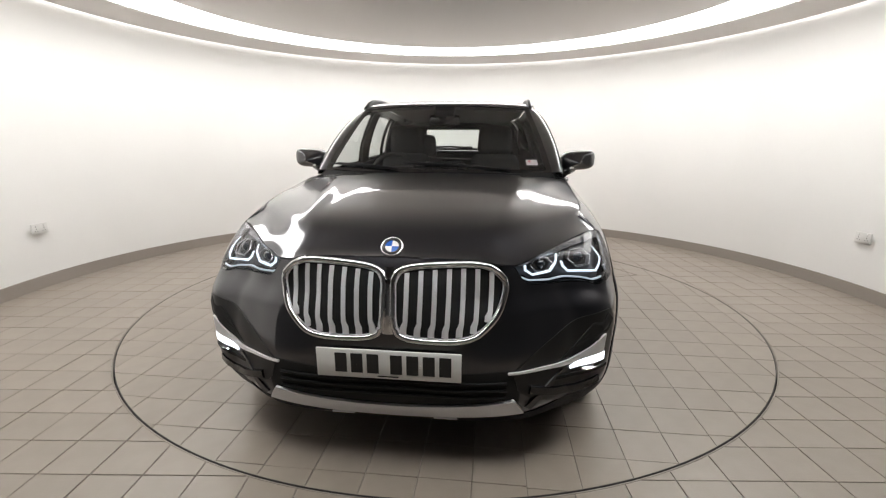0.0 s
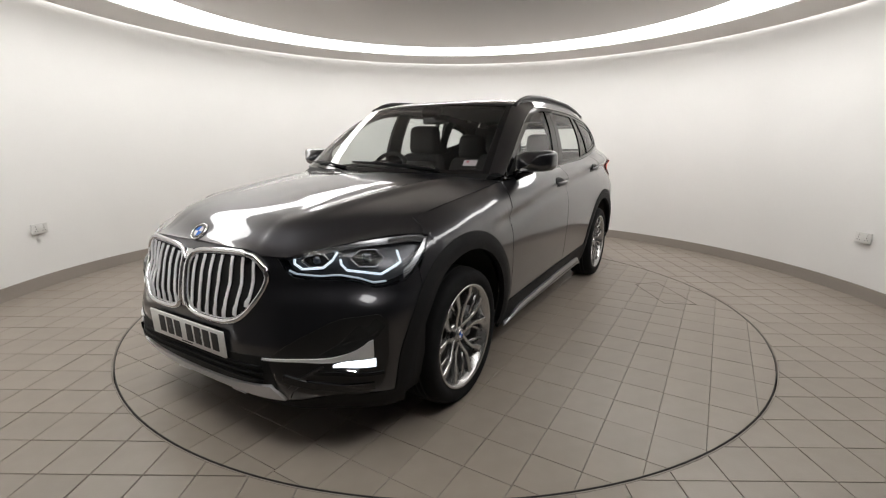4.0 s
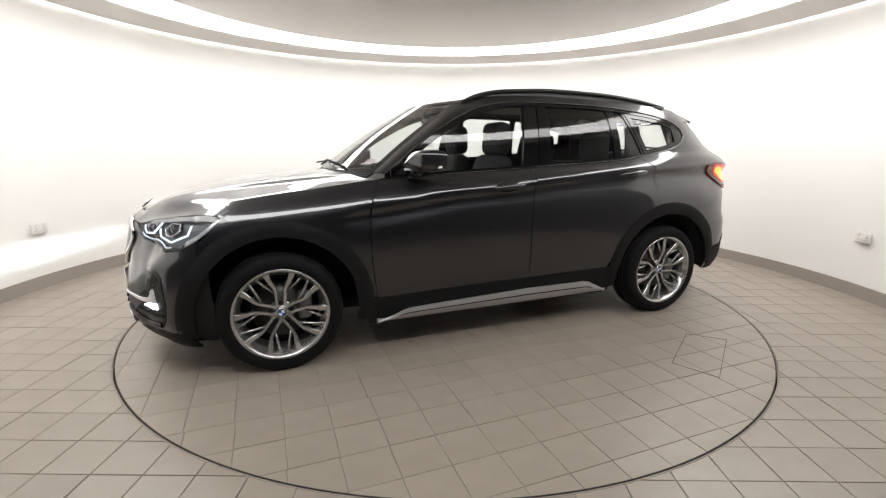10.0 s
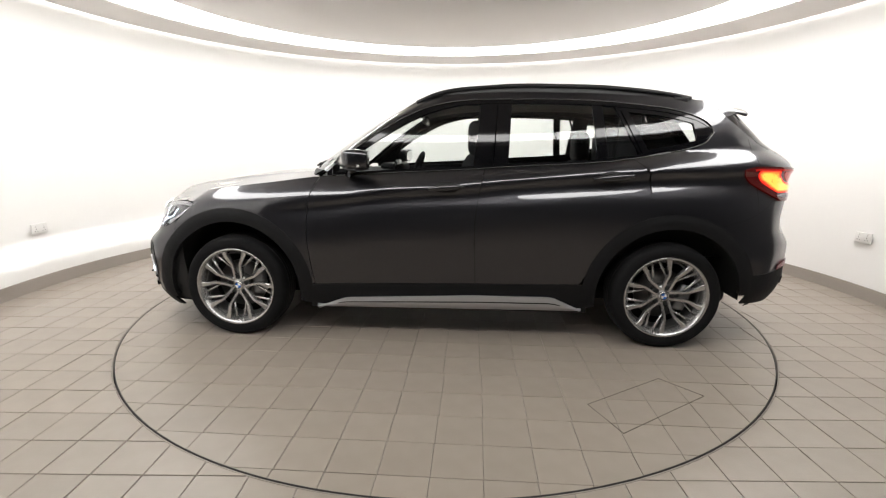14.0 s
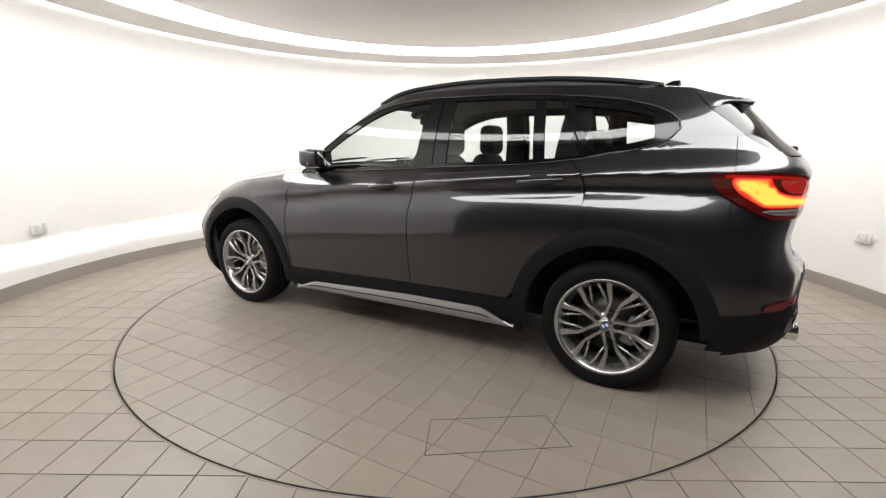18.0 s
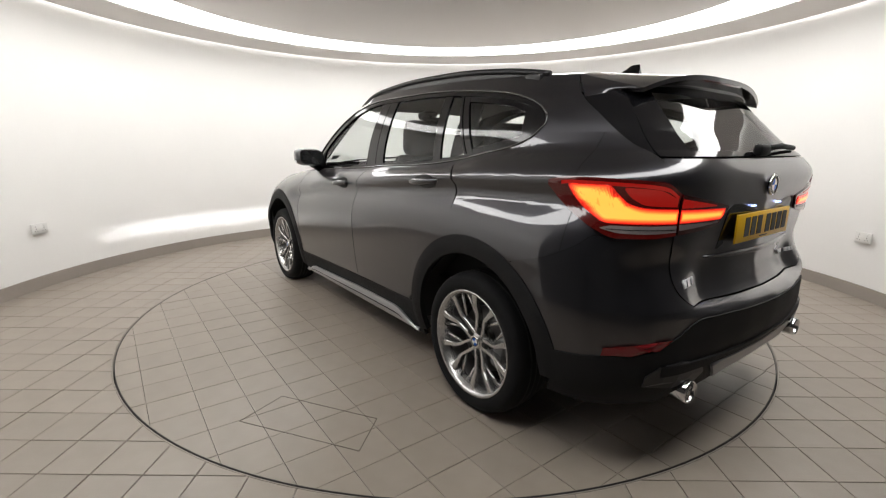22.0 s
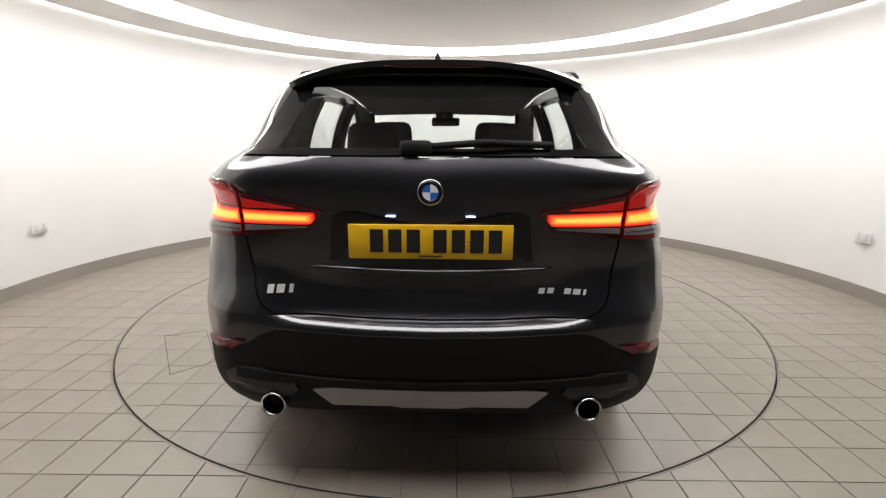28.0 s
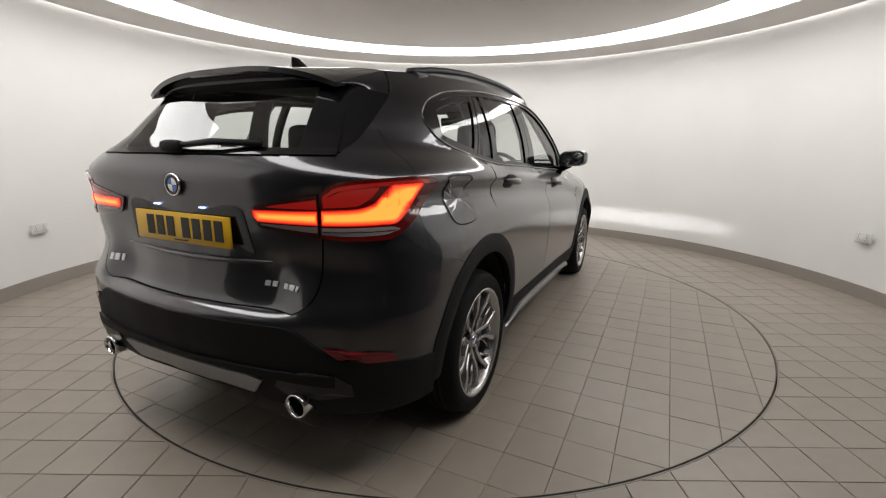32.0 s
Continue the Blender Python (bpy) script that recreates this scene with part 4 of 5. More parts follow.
        for hook in ([(21.1, 0.780), (21.1, 0.762), (22.4, 0.742), (25.9, 0.747), (27.4, 0.775), (28.1, 0.802)], [(28.7, 0.777), (28.9, 0.758), (29.9, 0.738), (35.7, 0.727), (39.0, 0.762), (38.4, 0.803)]):
            part("ring_light", strip_on(fn, straight(hook, 4), 0.0044, -0.014, 0.006), WHITEGLOW, h, "lit white ring")
        part("light_bar", strip_on(fn, straight([(20.3, 0.738), (21.5, 0.725), (25.4, 0.718), (28.8, 0.721), (32.0, 0.712), (34.3, 0.699), (36.4, 0.704)], 4), 0.0034, -0.010, 0.006), DIMGLOW, h)
        part("lamp_cover", band(s, 19.05, 45.25, lambda a: lo(a) + 0.001, lambda a: hi(a) - 0.001, 0.002, 0.003, False, 40, 10), LAMPGLASS, h)
        # slit emitter added under the daytime light, throwing the lamps' flat streak ahead
        mouth = on_nose(s * 30.5, 0.383, 0.027)
        bl = part("streak_box", box(0.018, 0.046, 0.003, (-0.007, 0, 0.0025)), DARK, k, "added slit box whose emitter casts the lamps' streak on the wall")
        bl.matrix_local = Matrix.Translation(mouth) @ Matrix.Rotation(radians(s * 14.0), 4, "Z") @ Matrix.Rotation(radians(3.0), 4, "Y")
        part("lower_lip", box(0.018, 0.046, 0.003, (-0.007, 0, -0.0025)), DARK, bl)
        for y in (-0.0215, 0.0215):
            part("side_lip", box(0.018, 0.003, 0.0022, (-0.007, y, 0)), DARK, bl)
        part("back_plate", box(0.002, 0.046, 0.008, (-0.0168, 0, 0)), DARK, bl)
        part("emitter", box(0.001, 0.006, 0.0012, (-0.0150, 0, 0)), BEAM, bl)
    # wipers at the screen's foot
    for y0, y1, t1 in ((0.45, -0.12, 0.075), (-0.20, -0.62, 0.06)):
        a = screen((y0 / 0.7 + 1) / 2, 0.01, 0.012)
        b = screen((y1 / 0.7 + 1) / 2, t1, 0.014)
        w = part("wiper", tube([a, a.lerp(b, 0.5) + Vector((0.006, 0, 0.008)), b], 0.007, 6), PLASTIC, P, "black windscreen wiper")
        part("blade", tube([a + Vector((0.02, -0.1, 0.01)), b + Vector((0.0, -0.05, 0.0))], 0.006, 6, False, 0.5), PLASTIC, w)
    part("cowl", sheet(lambda a, b: screen(a, lerp(-0.05, 0.03, b), 0.0) + Vector((0.02 * (1 - b), 0, -0.004)), 40, 3, 0.01), PLASTIC, P, "black plastic cowl")
    st = part("windscreen_sticker", sheet(lambda a, b: screen(lerp(0.895, 0.945, a), lerp(0.08, 0.145, b), 0.003), 3, 3), STICKER, P, "small pale sticker")
    part("mark", sheet(lambda a, b: screen(lerp(0.905, 0.915, a), lerp(0.11, 0.135, b), 0.005), 1, 1), STICKERRED, st)
    part("sensor_box", box(0.10, 0.14, 0.05, (0.27, 0.0, 1.452), 0.015, Matrix.Rotation(radians(30), 4, "Y")), TRIMMAT, P)


def side_details(P):
    for s in (1, -1):
        fl = lambda v: Vector((v.x, s * v.y, v.z))
        # sill strip
        def strip(a, b):
            x = lerp(0.815, -0.845, a)
            e = min(1.0, min(a, 1 - a) / 0.11)
            z = lerp(0.197 + 0.01 * a, lerp(0.20 + 0.015 * a, 0.262 + 0.04 * min(1, a / 0.6) * 1.0, e), b)
            y = side(x, z) + 0.018 + 0.012 * math.sin(math.pi * b)
            return fl(Vector((x, y, z)))
        k = part("sill_strip", sheet(strip, 40, 6, 0.02), SILLSATIN, P, "satin silver sill strip")
        part("groove", sheet(lambda a, b: strip(lerp(0.08, 0.92, a), lerp(0.55, 0.63, b)) + Vector((0, s * 0.0015, 0)), 40, 1), PLASTIC, k)
        # handles
        for x0, x1, z0, z1 in ((0.105, -0.12, 0.960, 0.978), (-0.845, -1.085, 1.026, 1.046)):
            xm, zm = (x0 + x1) / 2, (z0 + z1) / 2
            fn = lambda x, z, off, s=s: fl(Vector((x, side(x, z) + off, z)))
            h = part("door_handle", tube([fn(lerp(x0, x1, q), lerp(z0, z1, q), 0.008 + 0.034 * math.sin(math.pi * q) ** 0.5) for q in np.linspace(0.02, 0.98, 16)], lambda q: 0.009 + 0.008 * math.sin(math.pi * min(1, q * 1.02)), 10, False, 0.7), PAINT, P, "body-coloured door handle")
            # Flat black ellipse: the shade of the painted scoop put in as colour.
            part("scoop_shade", shape_on(fn, [(xm + 0.078 * math.cos(q), zm - 0.001 + 0.034 * math.sin(q)) for q in np.linspace(0, math.tau, 25)[:-1]], 0.0065, 0.009), DARK, h)
        # roof rail
        rz = curve((0.20, 1.470), (0.16, 1.486), (0.09, 1.515), (-0.02, 1.541), (-0.129, 1.553), (-0.483, 1.570), (-0.841, 1.564), (-1.207, 1.538), (-1.394, 1.512), (-1.47, 1.498))
        pts = [Vector((x, s * (0.598 - 0.02 * max(0, (-x - 1.0) / 0.5)), rz(x))) for x in np.linspace(0.20, -1.47, 48)]
        r = part("roof_rail", tube(pts, 0.0135, 8), RAILBLACK, P, "satin black roof rail")
        part("web", sheet(lambda a, b: Vector((lerp(0.10, -1.42, a), s * (0.598 - 0.02 * max(0, (-lerp(0.10, -1.42, a) - 1.0) / 0.5) + (0.006 if b > 0.5 else 0.0)), rz(lerp(0.10, -1.42, a)) - lerp(0.004, 0.014 + 0.032 * min(1.0, a / 0.12, (1 - a) / 0.12), b))), 30, 2, 0.012, Vector((-0.6, 0, 1.3))), RAILBLACK, r)
        for x in (-1.40,):
            part("foot", box(0.09, 0.026, 0.045, (x, s * 0.597, rz(x) - 0.028), 0.008), RAILBLACK, r)
        # door mirror
        prof = [(0.0, 0.0), (0.35, 0.92), (0.7, 1.0), (1.0, 0.86)]
        f = curve(*prof)
        def shell(a, b):
            ang = a * math.tau
            q = max(0.02, f(b))
            yy = 0.892 + 0.110 * math.copysign(abs(math.cos(ang)) ** 0.5, math.cos(ang)) * q
            zz = 1.116 + (0.068 if math.sin(ang) > 0 else 0.056) * math.copysign(abs(math.sin(ang)) ** 0.55, math.sin(ang)) * q + 0.012 * math.cos(ang)
            return fl(Vector((lerp(0.660, 0.470, b) - 0.030 * (math.cos(ang) + 1) / 2, yy, zz)))
        m = part("door_mirror", sheet(shell, 32, 10, 0, fl(Vector((0.53, 0.905, 1.12))), True), PAINT, P, "body-coloured door mirror")
        part("mirror_back", sheet(lambda a, b: shell(a, 1.0).lerp(fl(Vector((0.462, 0.890, 1.125))), b), 32, 3, 0, fl(Vector((0.6, 0.905, 1.12))), True), PLASTIC, m)
        part("mirror_glass", sheet(lambda a, b: shell(a, 1.0).lerp(fl(Vector((0.457, 0.890, 1.125))), lerp(0.16, 1, b)) + Vector((-0.004, 0, 0)), 32, 3, 0, fl(Vector((0.6, 0.905, 1.12))), True), CHROME, m, "mirror glass")
        part("indicator", sheet(lambda a, b: fl(Vector((lerp(0.625, 0.50, a) - 0.03 * a, lerp(0.83, 1.010, a) - 0.01 * math.sin(math.pi * a), lerp(1.070, 1.082, b) + 0.018 * a))) + Vector((0.012, s * 0.004, 0)), 10, 2, 0.006, fl(Vector((0.5, 0.905, 1.09)))), SATIN, m)
        part("mirror_foot", tube([fl(Vector((0.60, 0.785, 1.035))), fl(Vector((0.575, 0.82, 1.055))), fl(Vector((0.545, 0.865, 1.075)))], 0.028, 10, False, 0.8), GLOSSBLACK, m)
    # filler flap on the right
    fn = lambda x, z, off: Vector((x, -side(x, z) - off, z))
    part("filler_flap", shape_on(fn, [(v.x, v.y) for v in rounded([Vector(p) for p in ((-1.43, 0.94), (-1.43, 1.055), (-1.445, 1.082), (-1.60, 1.085), (-1.62, 1.06), (-1.625, 0.95), (-1.59, 0.912), (-1.46, 0.91))], 4)], 0.0035, 0.006), PAINT, P, "round-cornered fuel filler flap")
    part("filler_gap", strip_on(fn, [(v.x, v.y) for v in rounded([Vector(p) for p in ((-1.426, 0.94), (-1.426, 1.055), (-1.443, 1.086), (-1.60, 1.089), (-1.624, 1.06), (-1.629, 0.95), (-1.592, 0.908), (-1.458, 0.906))], 4)], 0.003, 0.0012, 0.002), DARK, P)


def rear_details(P):
    # lower trim, guard, exhausts
    part("bumper_trim", wrap(-39.5, 39.5, lambda a: 0.292, curve((0, 0.617), (19, 0.617), (21.5, 0.596), (24, 0.556), (27, 0.524), (33, 0.496), (40, 0.47)), 60, 8, 0.006, 0.01, True), PLASTIC, P, "charcoal plastic rear bumper trim")
    part("skid_guard", wrap(lambda t: -lerp(13.4, 15.6, t), lambda t: lerp(13.4, 15.6, t), lambda a: 0.330 + 0.010 * min(1.0, max(0.0, (a - 4.0) / 1.5)), lambda a: 0.418 - 0.010 * max(0, (a - 13) / 2.6), 40, 5, 0.018, 0.02, True), GUARD, P, "satin grey rear skid guard")
    part("diffuser_lip", wrap(-26, 26, lambda a: 0.425, lambda a: 0.452 + 0.012 * max(0, (a - 14) / 12), 40, 3, 0.016, 0.014, True), PLASTIC, P)
    for s in (1, -1):
        fn = lambda a, z, off, s=s: rear(s * a, z, off)
        e = part("exhaust_tip", lathe([(0.034, -0.10), (0.043, -0.10), (0.043, 0.0), (0.040, 0.006), (0.036, 0.0), (0.0335, -0.03), (0.033, -0.10)], 32, "x"), CHROME, P, "round chrome exhaust tip")
        e.matrix_local = pose(-2.155, s * 0.53, 0.345, 0, 0, 180)
        part("bore", lathe([(0.0005, -0.06), (0.0335, -0.06), (0.0335, -0.1)], 24, "x"), DARK, e)
        part("exhaust_shroud", shape_on(fn, [(17.5, 0.40), (18.5, 0.445), (22.5, 0.468), (26, 0.462), (28.0, 0.43), (28.2, 0.39), (24.0, 0.372), (19.0, 0.372)], 0.014, 0.014), RAILBLACK, P)
        part("reflector", shape_on(fn, [(24.6, 0.556), (26.5, 0.524), (30.0, 0.506), (33.6, 0.498), (33.4, 0.528), (30.0, 0.546), (26.5, 0.556)], 0.0095, 0.004), REFLECTOR, P, "dark red rear reflector")
        # outer lamp on the wing
        hi = curve((24.9, 1.052), (27.0, 1.086), (31.0, 1.099), (37.5, 1.103), (40.6, 1.088))
        lo = curve((24.9, 0.914), (28.7, 0.906), (32.5, 0.906), (35.2, 0.936), (40.6, 1.070))
        arr = lambda f, a0, a1, n, d=0.0: [(a, f(a) + d) for a in np.linspace(a0, a1, n)]
        L = part("tail_lamp", band(s, 24.95, 40.6, lo, hi, 0.012, 0.02, True, 26, 10), REDLENS, P, "lit red tail lamp")
        part("clear_foot", band(s, 25.0, 34.2, curve((25.0, 0.926), (28.7, 0.922), (32.0, 0.923), (34.0, 0.934)), curve((25.0, 0.948), (30.0, 0.948), (33.0, 0.947), (34.0, 0.940)), 0.0140, 0.004, True), FOOTGREY, L)
        part("top_edge", band(s, 25.2, 38.8, lambda a: hi(a) - 0.024, lambda a: hi(a) - 0.012, 0.0140, 0.003, True, 20, 2), REDDIM, L)
        glo = curve((24.8, 0.957), (33.4, 0.957), (35.0, 0.985), (37.0, 1.045), (37.8, 1.074))
        ghi = curve((24.8, 0.999), (29.0, 1.003), (30.8, 1.016), (32.0, 1.045), (33.6, 1.077), (37.8, 1.077))
        # Nested bands grade the glow; the first, widest one is the halo drawn in.
        for i, m in enumerate(GLOWS):
            d, e = 0.0034 * i - 0.0034, 0.28 * i - 0.28
            part("guide_and_halo" if i < 3 else "bright_core", band(s, 25.0 + max(0.0, e * 0.3), 37.6 - e, lambda a: glo(a) + d + (0.7 * d if a > 34 else 0), lambda a: ghi(a) - d, 0.0142 + 0.0006 * i, 0.002, True, 28, 3), m, L, "glowing orange-red light guide with its red halo")
        part("dark_cell", band(s, 25.2, 31.6, curve((25.2, 1.010), (28.8, 1.014), (30.4, 1.034), (31.6, 1.066)), curve((25.2, 1.036), (28.0, 1.066), (31.6, 1.072)), 0.0140, 0.003, True), REDDIM, L)
        part("foot_line", band(s, 25.1, 33.6, const(0.934), const(0.936), 0.0150, 0.002, True, 16, 1), LENSGREY, L)
        # inner lamp on the tailgate
        hi2 = curve((14.0, 1.000), (18.0, 1.020), (24.5, 1.050))
        lo2 = curve((14.0, 0.990), (15.8, 0.938), (24.5, 0.914))
        L2 = part("tailgate_lamp", band(s, 14.0, 24.55, lo2, hi2, 0.010, 0.018, True, 18, 8), REDDARK, P, "lit red lamp on the tailgate")
        # Again the widest band draws in the halo round the guide.
        for i, m in enumerate(GLOWS):
            d = 0.0034 * i - 0.0034
            part("guide_and_halo" if i < 3 else "bright_core", band(s, 15.0 + 0.25 * i, 24.45 - 0.05 * i, lambda a: curve((14.8, 0.984), (15.8, 0.958), (24.4, 0.957))(a) + d, lambda a: curve((14.8, 0.990), (20.0, 0.994), (24.4, 0.997))(a) - d, 0.0122 + 0.0006 * i, 0.002, True, 16, 2), m, L2, "glowing orange-red light guide with its red halo")
        part("clear_foot", band(s, 16.2, 24.4, curve((16.2, 0.944), (24.4, 0.930)), const(0.950), 0.0120, 0.003, True), FOOTGREY, L2)
        part("upper_cell", band(s, 17.6, 24.4, const(1.005), curve((17.6, 1.009), (24.4, 1.036)), 0.0120, 0.003, True), REDDIM, L2)
    # plate in its recess, lights, badge and lettering bars
    part("plate_recess", shape_on(lambda y, z, off: tailgate_pt(y, z, off), [(-0.33, 0.835), (0.33, 0.835), (0.31, 0.985), (0.28, 1.0), (-0.28, 1.0), (-0.31, 0.985)], 0.002, 0.004), GLOSSBLACK, P)
    plate(P, "number_plate", Vector((-2.125, 0, 0.905)), Matrix.Rotation(radians(-90), 4, "Z") @ Matrix.Rotation(radians(0), 4, "X"), PLATEYELLOW, "yellow rear number plate with black characters")
    # Rod added in body colour, to catch the bright line of the tailgate's ledge.
    part("ledge_highlight", tube([tailgate_pt(y, 0.803 + 0.06 * y * y, 0.004) for y in np.linspace(-0.40, 0.40, 25)], lambda q: 0.011 * math.sin(math.pi * min(0.97, max(0.03, q))) ** 0.4, 10), PAINT, P)
    for y in (0.125, -0.125):
        part("plate_light", box(0.010, 0.030, 0.004, (tailgate_pt(y, 0.985, 0.006).x, y, 0.986), 0.0015), BLUEGLOW, P, "lit plate light")
    roundel(P, "rear_badge", tailgate_pt(0, 1.062, 0.008), Matrix.Rotation(radians(-90), 4, "Y") @ Matrix.Rotation(radians(-90), 4, "Z"))
    for y0, y1 in ((0.545, 0.525), (0.515, 0.49), (0.475, 0.462), (-0.355, -0.375), (-0.385, -0.405), (-0.44, -0.46), (-0.468, -0.49), (-0.50, -0.508)):
        zz, hh = (0.735, 0.014) if y0 > 0 else (0.735, 0.009)
        part("lettering_bar", sheet(lambda a, b: tailgate_pt(lerp(y0, y1, a) - 0.004 * b, zz + hh * (2 * b - 1), 0.005), 2, 1, 0.004), SATIN, P)
    # roof spoiler: top, cheeks and hollow underside
    def spoil(a, b):
        u = 2 * a - 1
        k = abs(u) ** 3
        x = lerp(-1.604 + 0.013 * u * u, -1.905 + 0.05 * k, b)
        y = u * lerp(side(-1.59, ROOF_SIDE(-1.59)) - 0.012, 0.512, b)
        z = lerp(lerp(ROOF_MID(-1.6), ROOF_SIDE(-1.59) + 0.004, k), 1.484 - 0.070 * k, b)
        return Vector((x, y, z))
    sp = part("spoiler", sheet(spoil, 40, 16, 0.018, Vector((-1.5, 0, 1.0))), PAINT, P, "body-coloured roof spoiler")

    def cheek(a, b, s):
        """From the roof's edge down to the fin, and back to the trailing edge."""
        top = spoil(1.0, a)
        lo0, lo1 = Vector((-1.680, side(-1.680, 1.389), 1.389)), rear(26.9, 1.414, 0.004)
        low = lo0.lerp(lo1, a)
        m = top.lerp(low, b)
        m.y += 0.010 * math.sin(math.pi * b) * (1 - 0.5 * a)
        return Vector((m.x, s * m.y, m.z))
    for s in (1, -1):
        part("cheek", sheet(lambda a, b: cheek(a, b, s), 14, 8, 0.006, Vector((-1.7, 0, 1.35))), PAINT, sp)
    part("underside", sheet(lambda a, b: (spoil(a, 1.0) + Vector((0.004, 0, -0.018))).lerp(rear((2 * a - 1) * 26.9, 1.402, 0.003), b) + Vector((0.035 * math.sin(math.pi * b), 0, 0.012 * math.sin(math.pi * b))), 40, 8, 0, Vector((-1.6, 0, 1.6))), GLOSSBLACK, sp, "gloss black spoiler underside")
    part("brake_light", box(0.010, 0.34, 0.010, (-1.897, 0, 1.463), 0.003), REDDARK, sp)
    def fin(a, b):
        ang = a * math.tau
        q = 1 - b
        return Vector((-1.44 + 0.095 * math.cos(ang) * (1 - 0.78 * b) - 0.055 * b, 0.030 * math.sin(ang) * (1 - b) ** 0.9, ROOF_MID(-1.44) - 0.006 + 0.064 * b))
    part("roof_aerial", sheet(fin, 24, 8, 0, Vector((-1.44, 0, 1.56)), True), GLOSSBLACK, P, "black shark-fin aerial")
    # rear wiper
    a, b = rear(2.0, 1.195, 0.02), rear(-16.0, 1.205, 0.018)
    w = part("rear_wiper", tube([a, a.lerp(b, 0.5) + Vector((-0.012, 0, 0.012)), b], 0.011, 8, False, 0.8), PLASTIC, P, "black rear wiper")
    part("hub_cover", box(0.035, 0.10, 0.045, a + Vector((-0.006, 0.0, 0.0)), 0.014), PLASTIC, w)


def spokes(w):
    """Ten bent spokes in five pairs, with thinner ones set back between them."""
    face = 0.082
    for i in range(5):
        for sg in (1, -1):
            base = math.tau * i / 5 + math.pi / 2
            line = []
            for r, off, dep, wd in ((0.038, 0.0185, 0.060, 0.0100), (0.085, 0.0225, 0.066, 0.0085), (0.122, 0.0240, 0.074, 0.0085), (0.145, 0.0285, 0.079, 0.0095), (0.180, 0.0460, 0.085, 0.0120), (0.212, 0.0600, 0.088, 0.0145), (0.241, 0.0680, 0.090, 0.0190)):
                line.append((math.sqrt(max(0, r * r - off * off)), sg * off, dep, wd))
            bm = bmesh.new()
            rows = []
            for k, (u, v, d, wd) in enumerate(line):
                q0, q1 = line[max(0, k - 1)], line[min(len(line) - 1, k + 1)]
                du, dv = q1[0] - q0[0], q1[1] - q0[1]
                n = math.hypot(du, dv)
                pu, pv = -dv / n, du / n
                row = []
                for e, dd in ((-1.0, -0.030), (-1.0, -0.004), (-0.75, 0.0), (0.75, 0.0), (1.0, -0.004), (1.0, -0.030)):
                    uu, vv = u + pu * wd * e, v + pv * wd * e
                    c, s = math.cos(base), math.sin(base)
                    row.append(bm.verts.new((uu * c - vv * s, d + dd, uu * s + vv * c)))
                rows.append(row)
            for r0, r1 in zip(rows, rows[1:]):
                for k in range(5):
                    bm.faces.new((r0[k], r0[k + 1], r1[k + 1], r1[k]))
            bmesh.ops.recalc_face_normals(bm, faces=bm.faces[:])
            bm.normal_update()
            if sum(f.normal.y for f in bm.faces) < 0:
                bmesh.ops.reverse_faces(bm, faces=bm.faces[:])
            part("spoke", bm, ALLOY, w)
            a0, a1 = base + sg * radians(14), base + sg * radians(31)
            p0 = Vector((0.11 * math.cos(a0), face - 0.026, 0.11 * math.sin(a0)))
            p1 = Vector((0.228 * math.cos(a1), face - 0.012, 0.228 * math.sin(a1)))
            part("rear_spoke", tube([p0, p0.lerp(p1, 0.5), p1], lambda q: 0.006 + 0.004 * q, 6, False, 1.0), ALLOY, w)
    part("hub", lathe([(0.0005, 0.066), (0.030, 0.066), (0.034, 0.060), (0.060, 0.056), (0.068, 0.045), (0.068, 0.0), (0.0005, 0.0)], 40), ALLOY, w)
    # black studs stand in for the dark of the bolt holes
    for i in range(5):
        a = math.tau * i / 5 + math.pi / 2
        part("bolt_hole_shade", lathe([(0.0005, 0.0655), (0.012, 0.0655), (0.0155, 0.0620), (0.0155, 0.050)], 14), DARK, w).location = (0.055 * math.cos(a), 0, 0.055 * math.sin(a))
    roundel(w, "hub_badge", Vector((0, 0.067, 0)), Matrix.Rotation(radians(-90), 4, "X"), 0.029)
    # tread blocks' grooves
    for y in (-0.045, -0.015, 0.015, 0.045):
        part("groove", lathe([(0.3265, y - 0.004), (0.3302, y - 0.004), (0.3302, y + 0.004), (0.3265, y + 0.004)], 60), DARK, w)


